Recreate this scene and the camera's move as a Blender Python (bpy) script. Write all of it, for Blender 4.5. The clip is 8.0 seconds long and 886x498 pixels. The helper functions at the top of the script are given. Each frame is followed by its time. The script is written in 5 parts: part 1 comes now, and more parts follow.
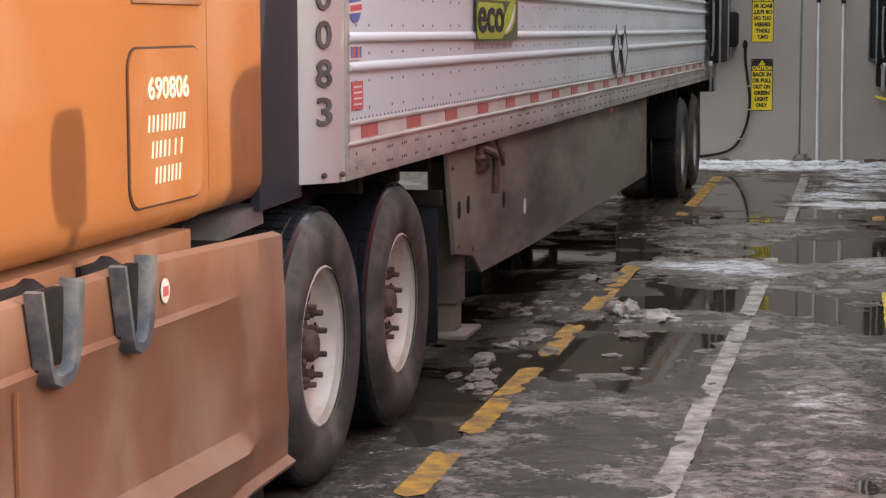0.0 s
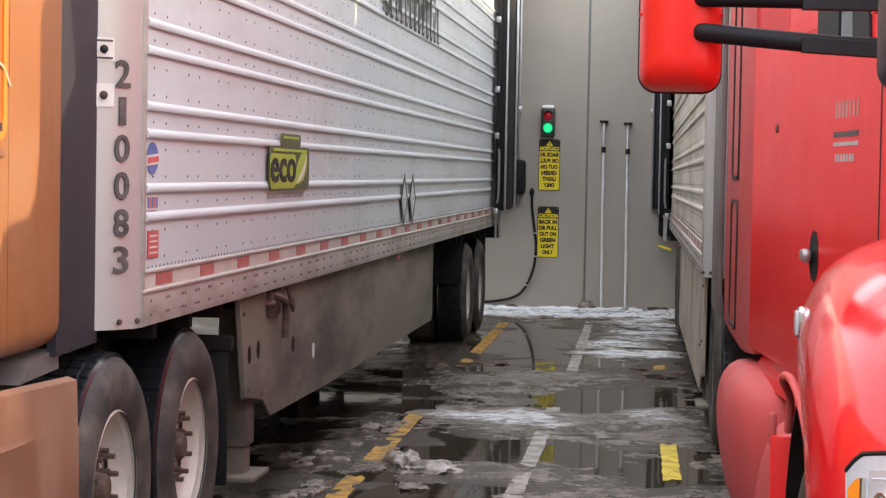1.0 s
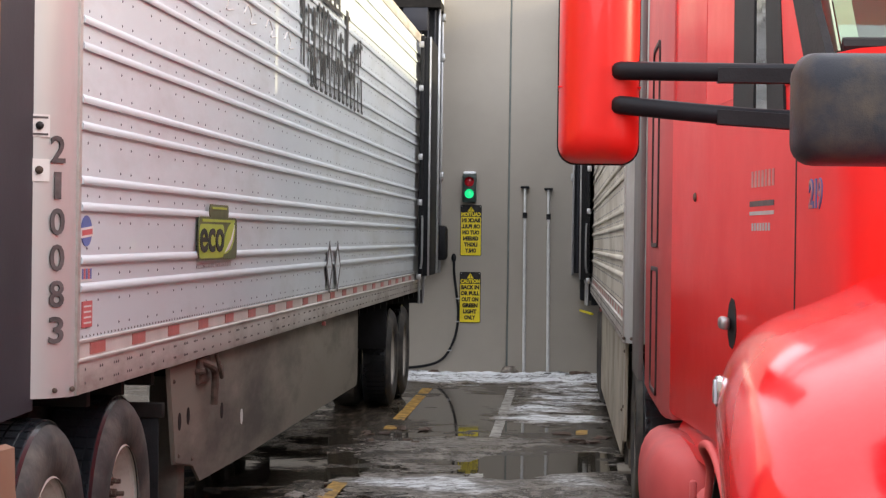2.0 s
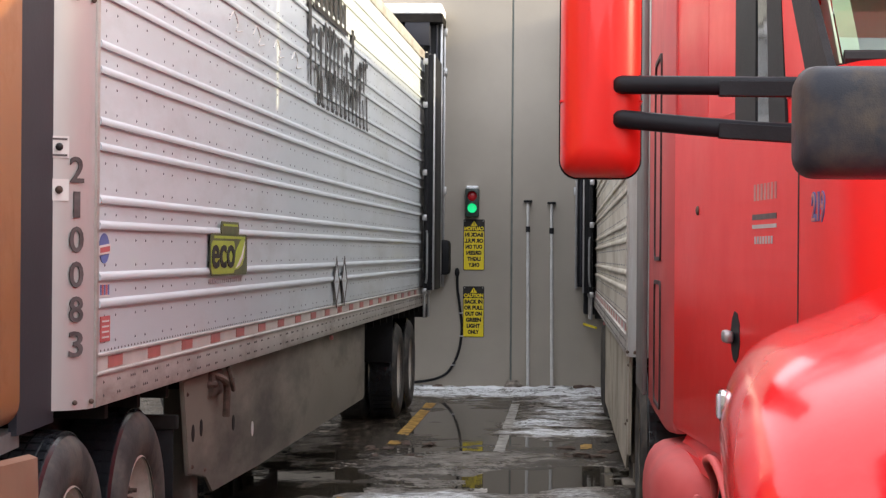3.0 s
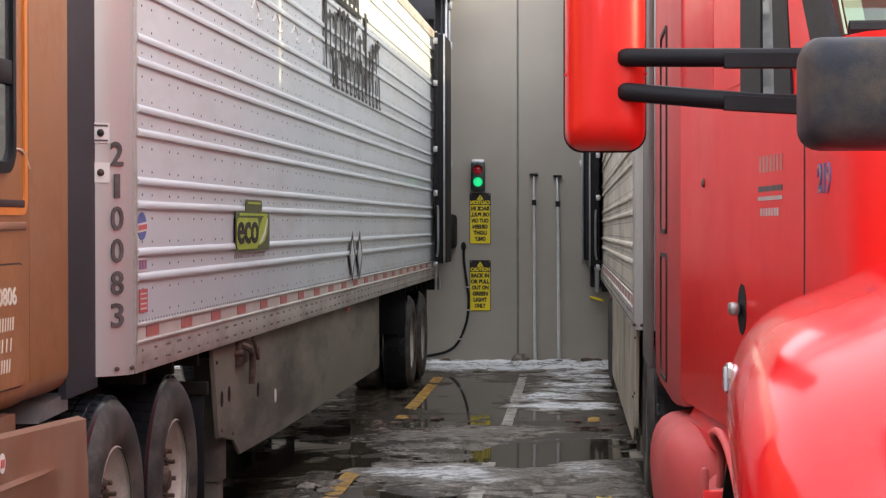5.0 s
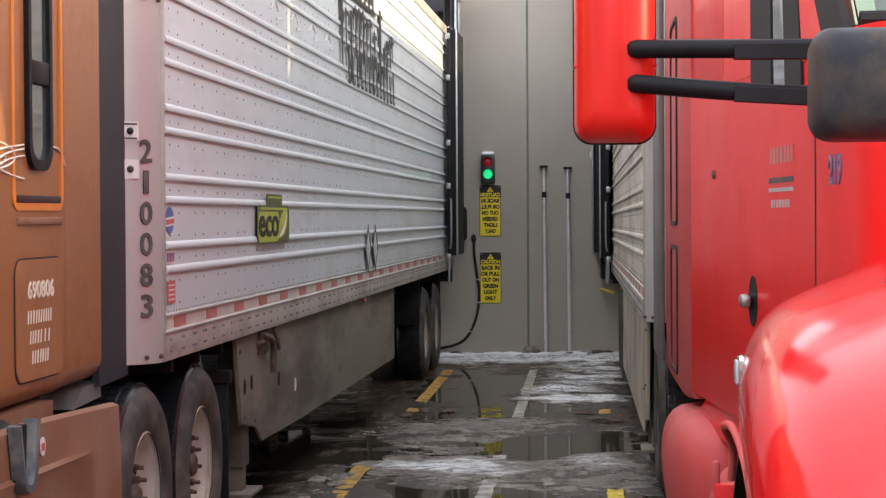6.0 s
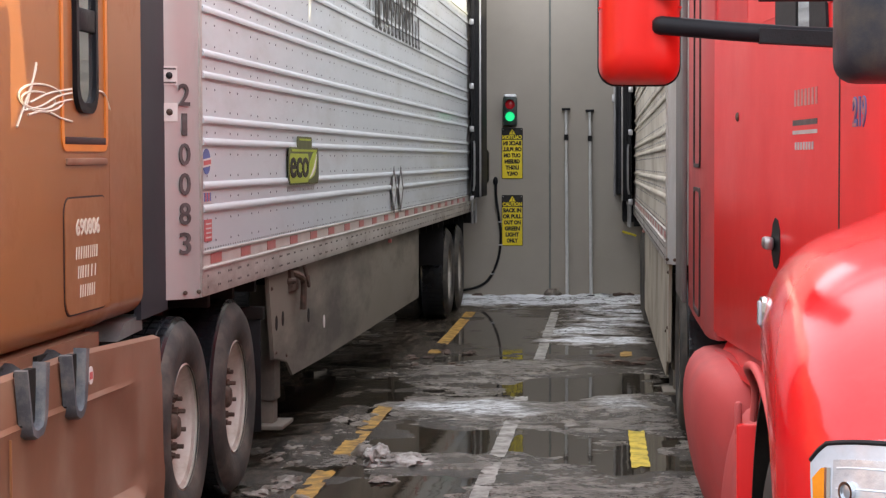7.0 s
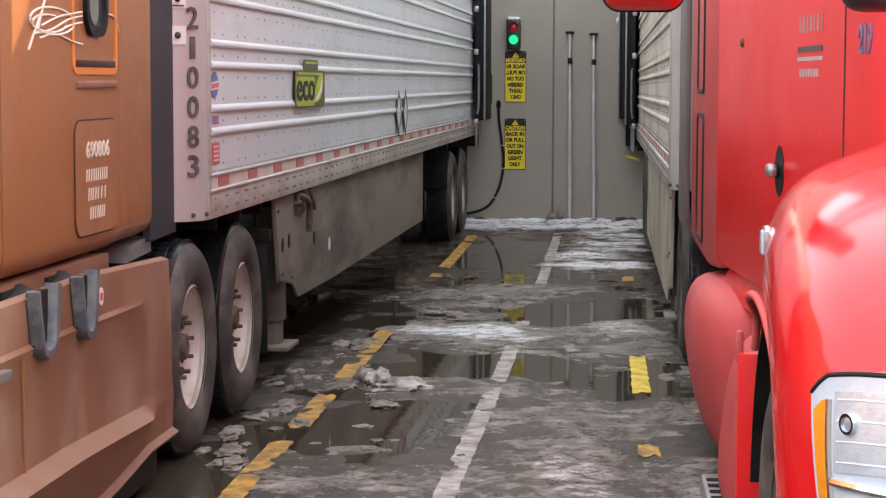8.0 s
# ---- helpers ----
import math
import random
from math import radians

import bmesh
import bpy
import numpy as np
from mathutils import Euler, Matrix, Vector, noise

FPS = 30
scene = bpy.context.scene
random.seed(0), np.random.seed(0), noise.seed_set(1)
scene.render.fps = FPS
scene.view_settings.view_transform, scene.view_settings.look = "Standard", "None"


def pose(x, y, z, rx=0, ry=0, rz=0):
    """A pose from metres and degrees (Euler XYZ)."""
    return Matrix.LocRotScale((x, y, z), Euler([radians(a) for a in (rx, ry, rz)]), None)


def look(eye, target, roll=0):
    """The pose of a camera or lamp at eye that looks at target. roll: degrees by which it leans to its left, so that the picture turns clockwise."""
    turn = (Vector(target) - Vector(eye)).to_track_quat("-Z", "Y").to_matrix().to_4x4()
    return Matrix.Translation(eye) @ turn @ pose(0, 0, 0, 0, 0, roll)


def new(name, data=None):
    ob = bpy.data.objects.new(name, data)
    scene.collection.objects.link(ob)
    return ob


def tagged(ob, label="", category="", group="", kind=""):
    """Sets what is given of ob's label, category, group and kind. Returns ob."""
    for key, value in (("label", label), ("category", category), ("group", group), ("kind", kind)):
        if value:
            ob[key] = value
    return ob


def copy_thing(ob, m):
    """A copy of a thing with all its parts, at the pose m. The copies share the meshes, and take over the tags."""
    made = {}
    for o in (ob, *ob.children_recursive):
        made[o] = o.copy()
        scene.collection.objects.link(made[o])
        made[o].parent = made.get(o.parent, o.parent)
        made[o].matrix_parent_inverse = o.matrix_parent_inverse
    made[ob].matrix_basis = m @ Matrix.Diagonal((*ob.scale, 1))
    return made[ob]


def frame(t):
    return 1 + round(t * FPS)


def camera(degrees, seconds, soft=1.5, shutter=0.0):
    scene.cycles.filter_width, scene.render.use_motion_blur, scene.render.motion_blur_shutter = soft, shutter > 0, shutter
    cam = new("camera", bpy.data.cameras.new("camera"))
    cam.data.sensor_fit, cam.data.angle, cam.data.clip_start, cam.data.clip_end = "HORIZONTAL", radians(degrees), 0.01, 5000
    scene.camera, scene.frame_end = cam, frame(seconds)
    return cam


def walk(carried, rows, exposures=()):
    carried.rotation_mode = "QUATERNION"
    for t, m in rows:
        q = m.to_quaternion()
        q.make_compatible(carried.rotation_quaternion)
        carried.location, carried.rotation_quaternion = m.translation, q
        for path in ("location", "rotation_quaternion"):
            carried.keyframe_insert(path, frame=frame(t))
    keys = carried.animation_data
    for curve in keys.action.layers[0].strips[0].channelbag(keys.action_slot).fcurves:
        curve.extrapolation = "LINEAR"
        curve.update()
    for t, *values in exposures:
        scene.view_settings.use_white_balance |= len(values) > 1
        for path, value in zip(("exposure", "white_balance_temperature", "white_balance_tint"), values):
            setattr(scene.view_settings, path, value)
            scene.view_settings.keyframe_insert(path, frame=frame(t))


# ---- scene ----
# ---- camera ----
cam = camera(25.33, 8.0, soft=1.3)


def eye(x, y, z, yaw, pitch, roll):
    return pose(x, y, z, 0, 0, yaw) @ pose(0, 0, 0, 90 + pitch) @ pose(0, 0, 0, 0, 0, -roll)


PATH = [
    (0.0, 1.836, -9.363, 1.643, 11.627, -6.156, 0.105),
    (0.5, 1.854, -9.326, 1.689, 7.680, -3.832, -0.681),
    (1.0, 1.883, -9.311, 1.703, 5.606, -2.079, -1.086),
    (1.5, 1.884, -9.341, 1.724, 4.425, -0.942, -0.994),
    (2.0, 1.887, -9.363, 1.727, 3.377, -0.181, -0.761),
    (3.5, 1.892, -9.349, 1.732, 3.525, 0.271, -0.322),
    (4.0, 1.894, -9.348, 1.733, 3.442, 0.311, -0.249),
    (4.5, 1.893, -9.351, 1.732, 3.506, -0.315, -0.108),
    (6.0, 1.895, -9.319, 1.736, 3.975, -0.751, 0.302),
    (6.5, 1.892, -9.320, 1.735, 4.330, -1.540, 0.102),
    (7.0, 1.887, -9.346, 1.731, 4.592, -2.411, 0.148),
    (7.5, 1.890, -9.328, 1.731, 4.755, -3.921, 0.218),
    (8.0, 1.889, -9.311, 1.742, 4.668, -4.667, -0.172),
]
EXPOSURES = [(0.0, 0.68), (0.5, 0.92), (1.0, 0.85), (2.0, 0.70), (4.0, 0.58), (6.0, 0.62), (7.0, 0.80), (8.0, 1.0)]
walk(cam, [(r[0], eye(*r[1:])) for r in PATH], EXPOSURES)

# The brown truck backs in: seconds, way along its line, sideways, turn.
BACKING = [
    (0.0, -2.290, 0.063, -0.003), (0.5, -2.130, 0.052, -0.057), (1.0, -1.965, 0.051, -0.133),
    (1.5, -1.875, 0.048, -0.149), (2.0, -1.753, 0.041, -0.114), (3.5, -1.336, 0.029, -0.085),
    (4.0, -1.184, 0.022, -0.042), (4.5, -1.008, 0.014, -0.030), (6.0, -0.454, 0.008, 0.008),
    (6.5, -0.256, 0.000, -0.001), (7.0, -0.111, -0.009, 0.016), (7.5, -0.008, 0.000, 0.020), (8.0, 0.0, 0.0, 0.0),
]
HEADING, NOSE_UP = 1.256, 0.304
TRAILER_HEADING, TRAILER_TILT = 1.0, 0.185


def backing(s, side, turn, heading=HEADING, tilt=NOSE_UP):
    a = radians(HEADING)
    return pose(math.sin(a) * s + side, math.cos(a) * s, 0, tilt, 0, -(heading + turn))


# ---- light ----
SUN_DIR = Vector((1.0, -0.08, 0.275)).normalized()
world = bpy.data.worlds.new("world")
scene.world = world
world.use_nodes = True
wn = world.node_tree.nodes
sky = wn.new("ShaderNodeTexSky")
sky.sky_type, sky.sun_disc = "NISHITA", False
sky.sun_elevation = math.asin(SUN_DIR.z)
sky.sun_rotation = math.atan2(SUN_DIR.x, SUN_DIR.y)
sky.air_density, sky.dust_density = 1.0, 3.0
wn["Background"].inputs[1].default_value = 0.15
# thin bright cloud over the clear sky
cloud = wn.new("ShaderNodeMix")
cloud.data_type, cloud.blend_type = "RGBA", "ADD"
cloud.inputs["Factor"].default_value = 1.0
cloud.inputs["B"].default_value = (10.0, 9.8, 10.0, 1)
world.node_tree.links.new(sky.outputs[0], cloud.inputs["A"])
world.node_tree.links.new(cloud.outputs["Result"], wn["Background"].inputs[0])
sun = new("sun", bpy.data.lights.new("sun", "SUN"))
sun.data.energy, sun.data.angle, sun.data.color = 3.3, radians(0.6), (1.0, 0.86, 0.52)
sun.matrix_world = look((30, -10, 12), Vector((30, -10, 12)) - SUN_DIR)


# ---- materials ----
def mat(name, base, rough=0.5, metal=0.0, vary=0.25, scale=6.0, bump=0.1, bscale=60.0, coat=0.0, dirt=None,
        dirt_amount=0.5, dirt_scale=2.0, stretch=(1, 1, 1), emit=None, spec=0.5, dirt_soft=0.0):
    m = bpy.data.materials.new(name)
    m.use_nodes = True
    nt = m.node_tree
    N, L = nt.nodes, nt.links
    b = N["Principled BSDF"]
    b.inputs["Roughness"].default_value = rough
    b.inputs["Metallic"].default_value = metal
    b.inputs["Specular IOR Level"].default_value = spec
    if coat:
        b.inputs["Coat Weight"].default_value = coat
        b.inputs["Coat Roughness"].default_value = 0.06
    tc = N.new("ShaderNodeTexCoord")
    mp = N.new("ShaderNodeMapping")
    mp.inputs["Scale"].default_value = stretch
    L.new(tc.outputs["Object"], mp.inputs["Vector"])

    def nz(s, detail=5.0, rgh=0.6):
        n = N.new("ShaderNodeTexNoise")
        n.inputs["Scale"].default_value, n.inputs["Detail"].default_value, n.inputs["Roughness"].default_value = s, detail, rgh
        L.new(mp.outputs[0], n.inputs["Vector"])
        return n

    big, small = nz(scale), nz(bscale, 3.0)
    ramp = N.new("ShaderNodeMapRange")
    ramp.inputs["From Min"].default_value, ramp.inputs["From Max"].default_value = 0.3, 0.7
    ramp.inputs["To Min"].default_value, ramp.inputs["To Max"].default_value = 1.0 - vary, 1.0 + vary
    L.new(big.outputs["Fac"], ramp.inputs["Value"])
    mul = N.new("ShaderNodeVectorMath")
    mul.operation = "SCALE"
    mul.inputs[0].default_value = base
    L.new(ramp.outputs[0], mul.inputs["Scale"])
    colour = mul.outputs[0]
    if dirt:
        dn = nz(dirt_scale, 8.0, 0.65)
        dr = N.new("ShaderNodeMapRange")
        dr.inputs["From Min"].default_value, dr.inputs["From Max"].default_value = 0.62 - dirt_amount * 0.35 - dirt_soft * 0.5, 0.72 - dirt_amount * 0.1 + dirt_soft
        L.new(dn.outputs["Fac"], dr.inputs["Value"])
        mx = N.new("ShaderNodeMix")
        mx.data_type = "RGBA"
        L.new(dr.outputs[0], mx.inputs["Factor"])
        L.new(colour, mx.inputs["A"])
        mx.inputs["B"].default_value = (*dirt, 1)
        colour = mx.outputs["Result"]
        rr = N.new("ShaderNodeMapRange")
        rr.inputs["To Min"].default_value, rr.inputs["To Max"].default_value = rough, min(0.9, rough + 0.35)
        L.new(dr.outputs[0], rr.inputs["Value"])
        L.new(rr.outputs[0], b.inputs["Roughness"])
        if coat:
            cr = N.new("ShaderNodeMapRange")
            cr.inputs["To Min"].default_value, cr.inputs["To Max"].default_value = coat, coat * 0.2
            L.new(dr.outputs[0], cr.inputs["Value"])
            L.new(cr.outputs[0], b.inputs["Coat Weight"])
    L.new(colour, b.inputs["Base Color"])
    if bump:
        bp = N.new("ShaderNodeBump")
        bp.inputs["Strength"].default_value, bp.inputs["Distance"].default_value = bump, 0.01
        L.new(small.outputs["Fac"], bp.inputs["Height"])
        L.new(bp.outputs[0], b.inputs["Normal"])
    if emit:
        b.inputs["Emission Color"].default_value = (*emit[:3], 1)
        b.inputs["Emission Strength"].default_value = emit[3]
    return m


def glass(name, tint, rough=0.02):
    m = bpy.data.materials.new(name)
    m.use_nodes = True
    b = m.node_tree.nodes["Principled BSDF"]
    b.inputs["Base Color"].default_value = (*tint, 1)
    b.inputs["Roughness"].default_value = rough
    b.inputs["Transmission Weight"].default_value = 1.0
    b.inputs["IOR"].default_value = 1.45
    return m


DUST = (0.30, 0.25, 0.21)
M = dict(
    brown=mat("brown_metallic_paint", (0.345, 0.134, 0.048), 0.42, 0.25, 0.07, 1.5, 0.03, 8, 0.35, (0.30, 0.145, 0.08), 0.30, 1.2, spec=0.35),
    brown_dusty=mat("dusty_brown_plastic_fairing", (0.215, 0.100, 0.062), 0.55, 0.1, 0.14, 2.0, 0.06, 120, 0, (0.28, 0.175, 0.125), 0.45, 1.8, (1, 1.2, 0.8), spec=0.2),
    orange_line=mat("orange_pinstripe", (0.65, 0.20, 0.03), 0.35, 0.1, 0.08, 5, 0.0),
    cream_ink=mat("cream_lettering", (0.60, 0.53, 0.45), 0.6, 0, 0.1, 10, 0.0),
    rubber=mat("black_rubber", (0.012, 0.012, 0.014), 0.6, 0, 0.3, 8, 0.15, 90, spec=0.2),
    ext=mat("dark_grey_rubber_panel", (0.026, 0.026, 0.034), 0.5, 0, 0.15, 3, 0.05, 40, spec=0.3),
    tyre=mat("worn_tyre_rubber", (0.050, 0.047, 0.046), 0.62, 0, 0.3, 9, 0.25, 50, 0, (0.13, 0.115, 0.10), 0.45, 5, spec=0.25),
    tread=mat("wet_tyre_tread", (0.012, 0.013, 0.016), 0.22, 0, 0.2, 9, 0.1, 60),
    rim=mat("dirty_white_painted_rim", (0.54, 0.50, 0.455), 0.5, 0.1, 0.12, 6, 0.05, 50, 0, (0.40, 0.34, 0.29), 0.55, 5),
    rust=mat("rusty_hub_steel", (0.10, 0.065, 0.05), 0.75, 0.2, 0.4, 20, 0.4, 90),
    bracket=mat("grey_cast_plastic", (0.085, 0.092, 0.108), 0.5, 0.1, 0.25, 9, 0.25, 160, 0, (0.20, 0.185, 0.175), 0.40, 9),
    beige_panel=mat("road_stained_beige_panel", (0.55, 0.50, 0.43), 0.45, 0.0, 0.08, 1.2, 0.03, 4, 0, (0.36, 0.31, 0.25), 0.45, 1.2, (1, 0.35, 1.3), spec=0.3),
    white_panel=mat("white_ribbed_trailer_paint", (0.60, 0.645, 0.685), 0.36, 0.0, 0.05, 1.2, 0.20, 3.0, 0.25, (0.47, 0.49, 0.49), 0.40, 1.2, (1, 0.35, 1.3)),
    rail=mat("grimy_aluminium_rail", (0.52, 0.49, 0.46), 0.45, 0.35, 0.12, 3, 0.06, 50, 0, (0.30, 0.26, 0.23), 0.5, 3, (1, 0.3, 1)),
    nose=mat("brushed_stainless_corner", (0.50, 0.49, 0.48), 0.42, 0.35, 0.07, 2, 0.03, 30, 0, (0.36, 0.31, 0.28), 0.35, 2, (1, 1, 0.25)),
    skirt=mat("grimy_grey_skirt", (0.205, 0.180, 0.150), 0.6, 0.0, 0.12, 1.5, 0.05, 40, 0, (0.10, 0.09, 0.08), 0.45, 1.2, (1, 0.3, 1), spec=0.15),
    # chassis grime; also colours flat pieces that stand for shaded openings
    under=mat("dark_grime_and_shade", (0.018, 0.016, 0.015), 0.8, 0, 0.4, 6, 0.3, 30, spec=0.1),
    steel=mat("galvanised_steel", (0.42, 0.42, 0.43), 0.35, 0.8, 0.15, 10, 0.05, 60),
    pole=mat("pale_worn_aluminium", (0.60, 0.60, 0.60), 0.4, 0.2, 0.12, 10, 0.03, 60),
    beige_skirt=mat("road_stained_beige_skirt", (0.44, 0.39, 0.32), 0.65, 0, 0.12, 1.5, 0.05, 40, 0, (0.22, 0.19, 0.15), 0.4, 1.2, spec=0.15),
    chrome=mat("chrome", (0.75, 0.75, 0.77), 0.1, 1.0, 0.03, 10, 0.0),
    tape_red=mat("faded_red_reflector", (0.44, 0.12, 0.11), 0.4, 0, 0.22, 5, 0.05, 80, 0, (0.50, 0.40, 0.36), 0.45, 4),
    tape_white=mat("faded_white_reflector", (0.55, 0.50, 0.47), 0.4, 0, 0.12, 5, 0.05, 80),
    ink=mat("black_lettering", (0.028, 0.026, 0.026), 0.5, 0, 0.3, 20, 0.0, spec=0.2),
    ink_worn=mat("worn_dark_lettering", (0.10, 0.085, 0.085), 0.55, 0, 0.4, 14, 0.0, spec=0.2),
    green_badge=mat("lime_green_decal", (0.36, 0.44, 0.035), 0.45, 0, 0.1, 9, 0.0),
    blue_ink=mat("faded_blue_decal", (0.10, 0.14, 0.36), 0.5, 0, 0.2, 9, 0.0),
    pale_ink=mat("pale_sticker", (0.66, 0.62, 0.60), 0.5, 0, 0.1, 9, 0.0),
    red_ink=mat("red_decal", (0.50, 0.10, 0.10), 0.5, 0, 0.15, 9, 0.0),
    grey_ink=mat("grey_decal", (0.42, 0.42, 0.42), 0.5, 0, 0.15, 9, 0.0),
    red=mat("red_truck_paint", (0.80, 0.012, 0.014), 0.34, 0.0, 0.05, 1.5, 0.015, 6, 0.15, (0.62, 0.060, 0.060), 0.25, 0.7, spec=0.20, dirt_soft=0.30),
    red_clean=mat("glossy_red_paint", (0.70, 0.016, 0.012), 0.36, 0.0, 0.04, 2, 0.01, 10, 0.35, spec=0.3),
    # deep red with soft patches of slightly paler red
    red_hood=mat("red_hood_paint", (0.60, 0.008, 0.012), 0.12, 0.0, 0.05, 2, 0.004, 20, 0.10, (0.60, 0.045, 0.05), 0.10, 1.2, spec=0.30, dirt_soft=0.2),
    red_dusty=mat("salt_dusted_red_plastic", (0.52, 0.085, 0.085), 0.55, 0.0, 0.10, 2, 0.03, 60, 0.0, (0.43, 0.15, 0.15), 0.45, 1.1, spec=0.15),
    seam=mat("dark_seam_and_shade", (0.03, 0.01, 0.01), 0.7, 0, 0.2, 9, 0.0),
    black_plastic=mat("textured_black_plastic", (0.009, 0.009, 0.012), 0.42, 0, 0.2, 6, 0.15, 300, spec=0.18),
    mirror_back=mat("scuffed_grey_mirror_shell", (0.024, 0.026, 0.034), 0.45, 0, 0.2, 5, 0.12, 220, 0, (0.075, 0.06, 0.05), 0.2, 3, spec=0.2),
    amber=mat("amber_lens", (0.85, 0.30, 0.02), 0.15, 0, 0.1, 20, 0.1, 120, 0.5),
    lamp_clear=mat("clear_lamp_reflector", (0.52, 0.58, 0.64), 0.22, 0.3, 0.12, 20, 0.15, 60, 0.6),
    lamp_bowl=mat("headlamp_bowl", (0.40, 0.46, 0.52), 0.25, 0.5, 0.2, 12, 0.1, 40, 0.6),
    concrete=mat("grey_painted_concrete", (0.345, 0.312, 0.272), 0.8, 0, 0.08, 0.8, 0.12, 40, 0, (0.345, 0.315, 0.28), 0.4, 0.5, spec=0.2),
    yellow_sign=mat("yellow_sign_enamel", (0.80, 0.64, 0.03), 0.4, 0, 0.06, 6, 0.02, 60, 0, (0.62, 0.50, 0.08), 0.3, 5, spec=0.3),
    bright_yellow_line=mat("bright_yellow_road_paint", (0.78, 0.58, 0.03), 0.4, 0, 0.12, 7, 0.15, 70, 0, (0.30, 0.22, 0.06), 0.5, 8),
    yellow_line=mat("worn_yellow_road_paint", (0.60, 0.33, 0.03), 0.40, 0, 0.2, 7, 0.15, 70, 0, (0.15, 0.095, 0.05), 0.75, 9),
    white_line=mat("worn_white_road_paint", (0.46, 0.44, 0.41), 0.4, 0, 0.18, 7, 0.15, 70, 0, (0.15, 0.135, 0.12), 0.75, 8),
    light_box=mat("dark_green_signal_housing", (0.02, 0.035, 0.03), 0.45, 0, 0.2, 6, 0.05),
    red_lens=mat("red_signal_lens", (0.40, 0.012, 0.02), 0.2, 0, 0.1, 9, 0.0, emit=(1.0, 0.03, 0.05, 0.03)),
    green_lens=mat("glowing_green_signal_lens", (0.02, 0.55, 0.25), 0.2, 0, 0.1, 9, 0.0, emit=(0.02, 1.0, 0.32, 0.45)),
    snow=mat("old_snow", (0.82, 0.84, 0.88), 0.6, 0, 0.08, 5, 0.6, 25),
    grey_snow=mat("dirty_refrozen_snow", (0.52, 0.50, 0.48), 0.5, 0, 0.15, 9, 0.5, 40, 0, (0.14, 0.115, 0.095), 0.50, 8, spec=0.35),
    slush=mat("dirty_slush", (0.27, 0.235, 0.205), 0.35, 0, 0.3, 12, 0.9, 40, 0, (0.085, 0.065, 0.050), 0.65, 11, spec=0.4),
    pane=glass("green_tinted_glass", (0.55, 0.68, 0.60)),
    dark_glass=mat("dark_vent_glass", (0.05, 0.055, 0.06), 0.06, 0, 0.2, 3, 0.0, coat=1.0),
    interior=mat("pale_cab_interior", (0.50, 0.56, 0.50), 0.6, 0, 0.15, 3, 0.0),
    rivet=mat("dull_rivet_heads", (0.20, 0.20, 0.23), 0.5, 0.3, 0.3, 30, 0.0),
    olive=mat("dark_olive_decal", (0.085, 0.095, 0.035), 0.5, 0, 0.25, 9, 0.0),
    lens=mat("clear_headlamp_lens", (0.50, 0.56, 0.63), 0.14, 0.0, 0.10, 14, 0.06, 60, 1.0),
    edge_grey=mat("grey_edge_rubber", (0.17, 0.15, 0.145), 0.6, 0, 0.15, 3, 0.05, 40, spec=0.2),
    dash=mat("grey_dashboard", (0.16, 0.18, 0.17), 0.7, 0, 0.2, 5, 0.0),
)


# ---- mesh helpers ----
def box(x0, y0, z0, x1, y1, z1, bev=0.0, bm=None, seg=2):
    own = bm is None
    bm = bm or bmesh.new()
    r = bmesh.ops.create_cube(bm, size=1.0)
    vs = r["verts"]
    for v in vs:
        v.co = Vector((x0 + (v.co.x + .5) * (x1 - x0), y0 + (v.co.y + .5) * (y1 - y0), z0 + (v.co.z + .5) * (z1 - z0)))
    if bev:
        es = list({e for v in vs for e in v.link_edges})
        bmesh.ops.bevel(bm, geom=es, offset=bev, segments=seg, affect="EDGES", profile=0.5)
    return bm


def prism(poly, axis, a, b, bm=None, bev=0.0):
    """A polygon of (u, v) drawn out from a to b along axis: x takes (y, z), y takes (x, z), z takes (x, y)."""
    bm = bm or bmesh.new()
    put = {"x": lambda u, v, w: (w, u, v), "y": lambda u, v, w: (u, w, v), "z": lambda u, v, w: (u, v, w)}[axis]
    lo = [bm.verts.new(put(u, v, a)) for u, v in poly]
    hi = [bm.verts.new(put(u, v, b)) for u, v in poly]
    n = len(poly)
    fs = [bm.faces.new(lo[::-1]), bm.faces.new(hi)]
    for i in range(n):
        fs.append(bm.faces.new((lo[i], lo[(i + 1) % n], hi[(i + 1) % n], hi[i])))
    if bev:
        bmesh.ops.bevel(bm, geom=[e for f in fs[:2] for e in f.edges], offset=bev, segments=2, affect="EDGES", profile=0.5)
    bmesh.ops.recalc_face_normals(bm, faces=bm.faces)
    return bm


def rrect(u0, v0, u1, v1, r, n=5):
    out = []
    for cu, cv, a in ((u1 - r, v1 - r, 0), (u0 + r, v1 - r, 90), (u0 + r, v0 + r, 180), (u1 - r, v0 + r, 270)):
        for i in range(n + 1):
            t = radians(a + 90 * i / n)
            out.append((cu + r * math.cos(t), cv + r * math.sin(t)))
    return out


def ringed(outer, inner, axis, a, b, bm=None):
    """A frame between two outlines with as many points, drawn out from a to b."""
    bm = bm or bmesh.new()
    put = {"x": lambda u, v, w: (w, u, v), "y": lambda u, v, w: (u, w, v)}[axis]
    loops = [[bm.verts.new(put(u, v, w)) for u, v in o] for o, w in ((outer, a), (outer, b), (inner, b), (inner, a))]
    n = len(outer)
    for k in range(4):
        p, q = loops[k], loops[(k + 1) % 4]
        for i in range(n):
            bm.faces.new((p[i], p[(i + 1) % n], q[(i + 1) % n], q[i]))
    bmesh.ops.recalc_face_normals(bm, faces=bm.faces)
    return bm


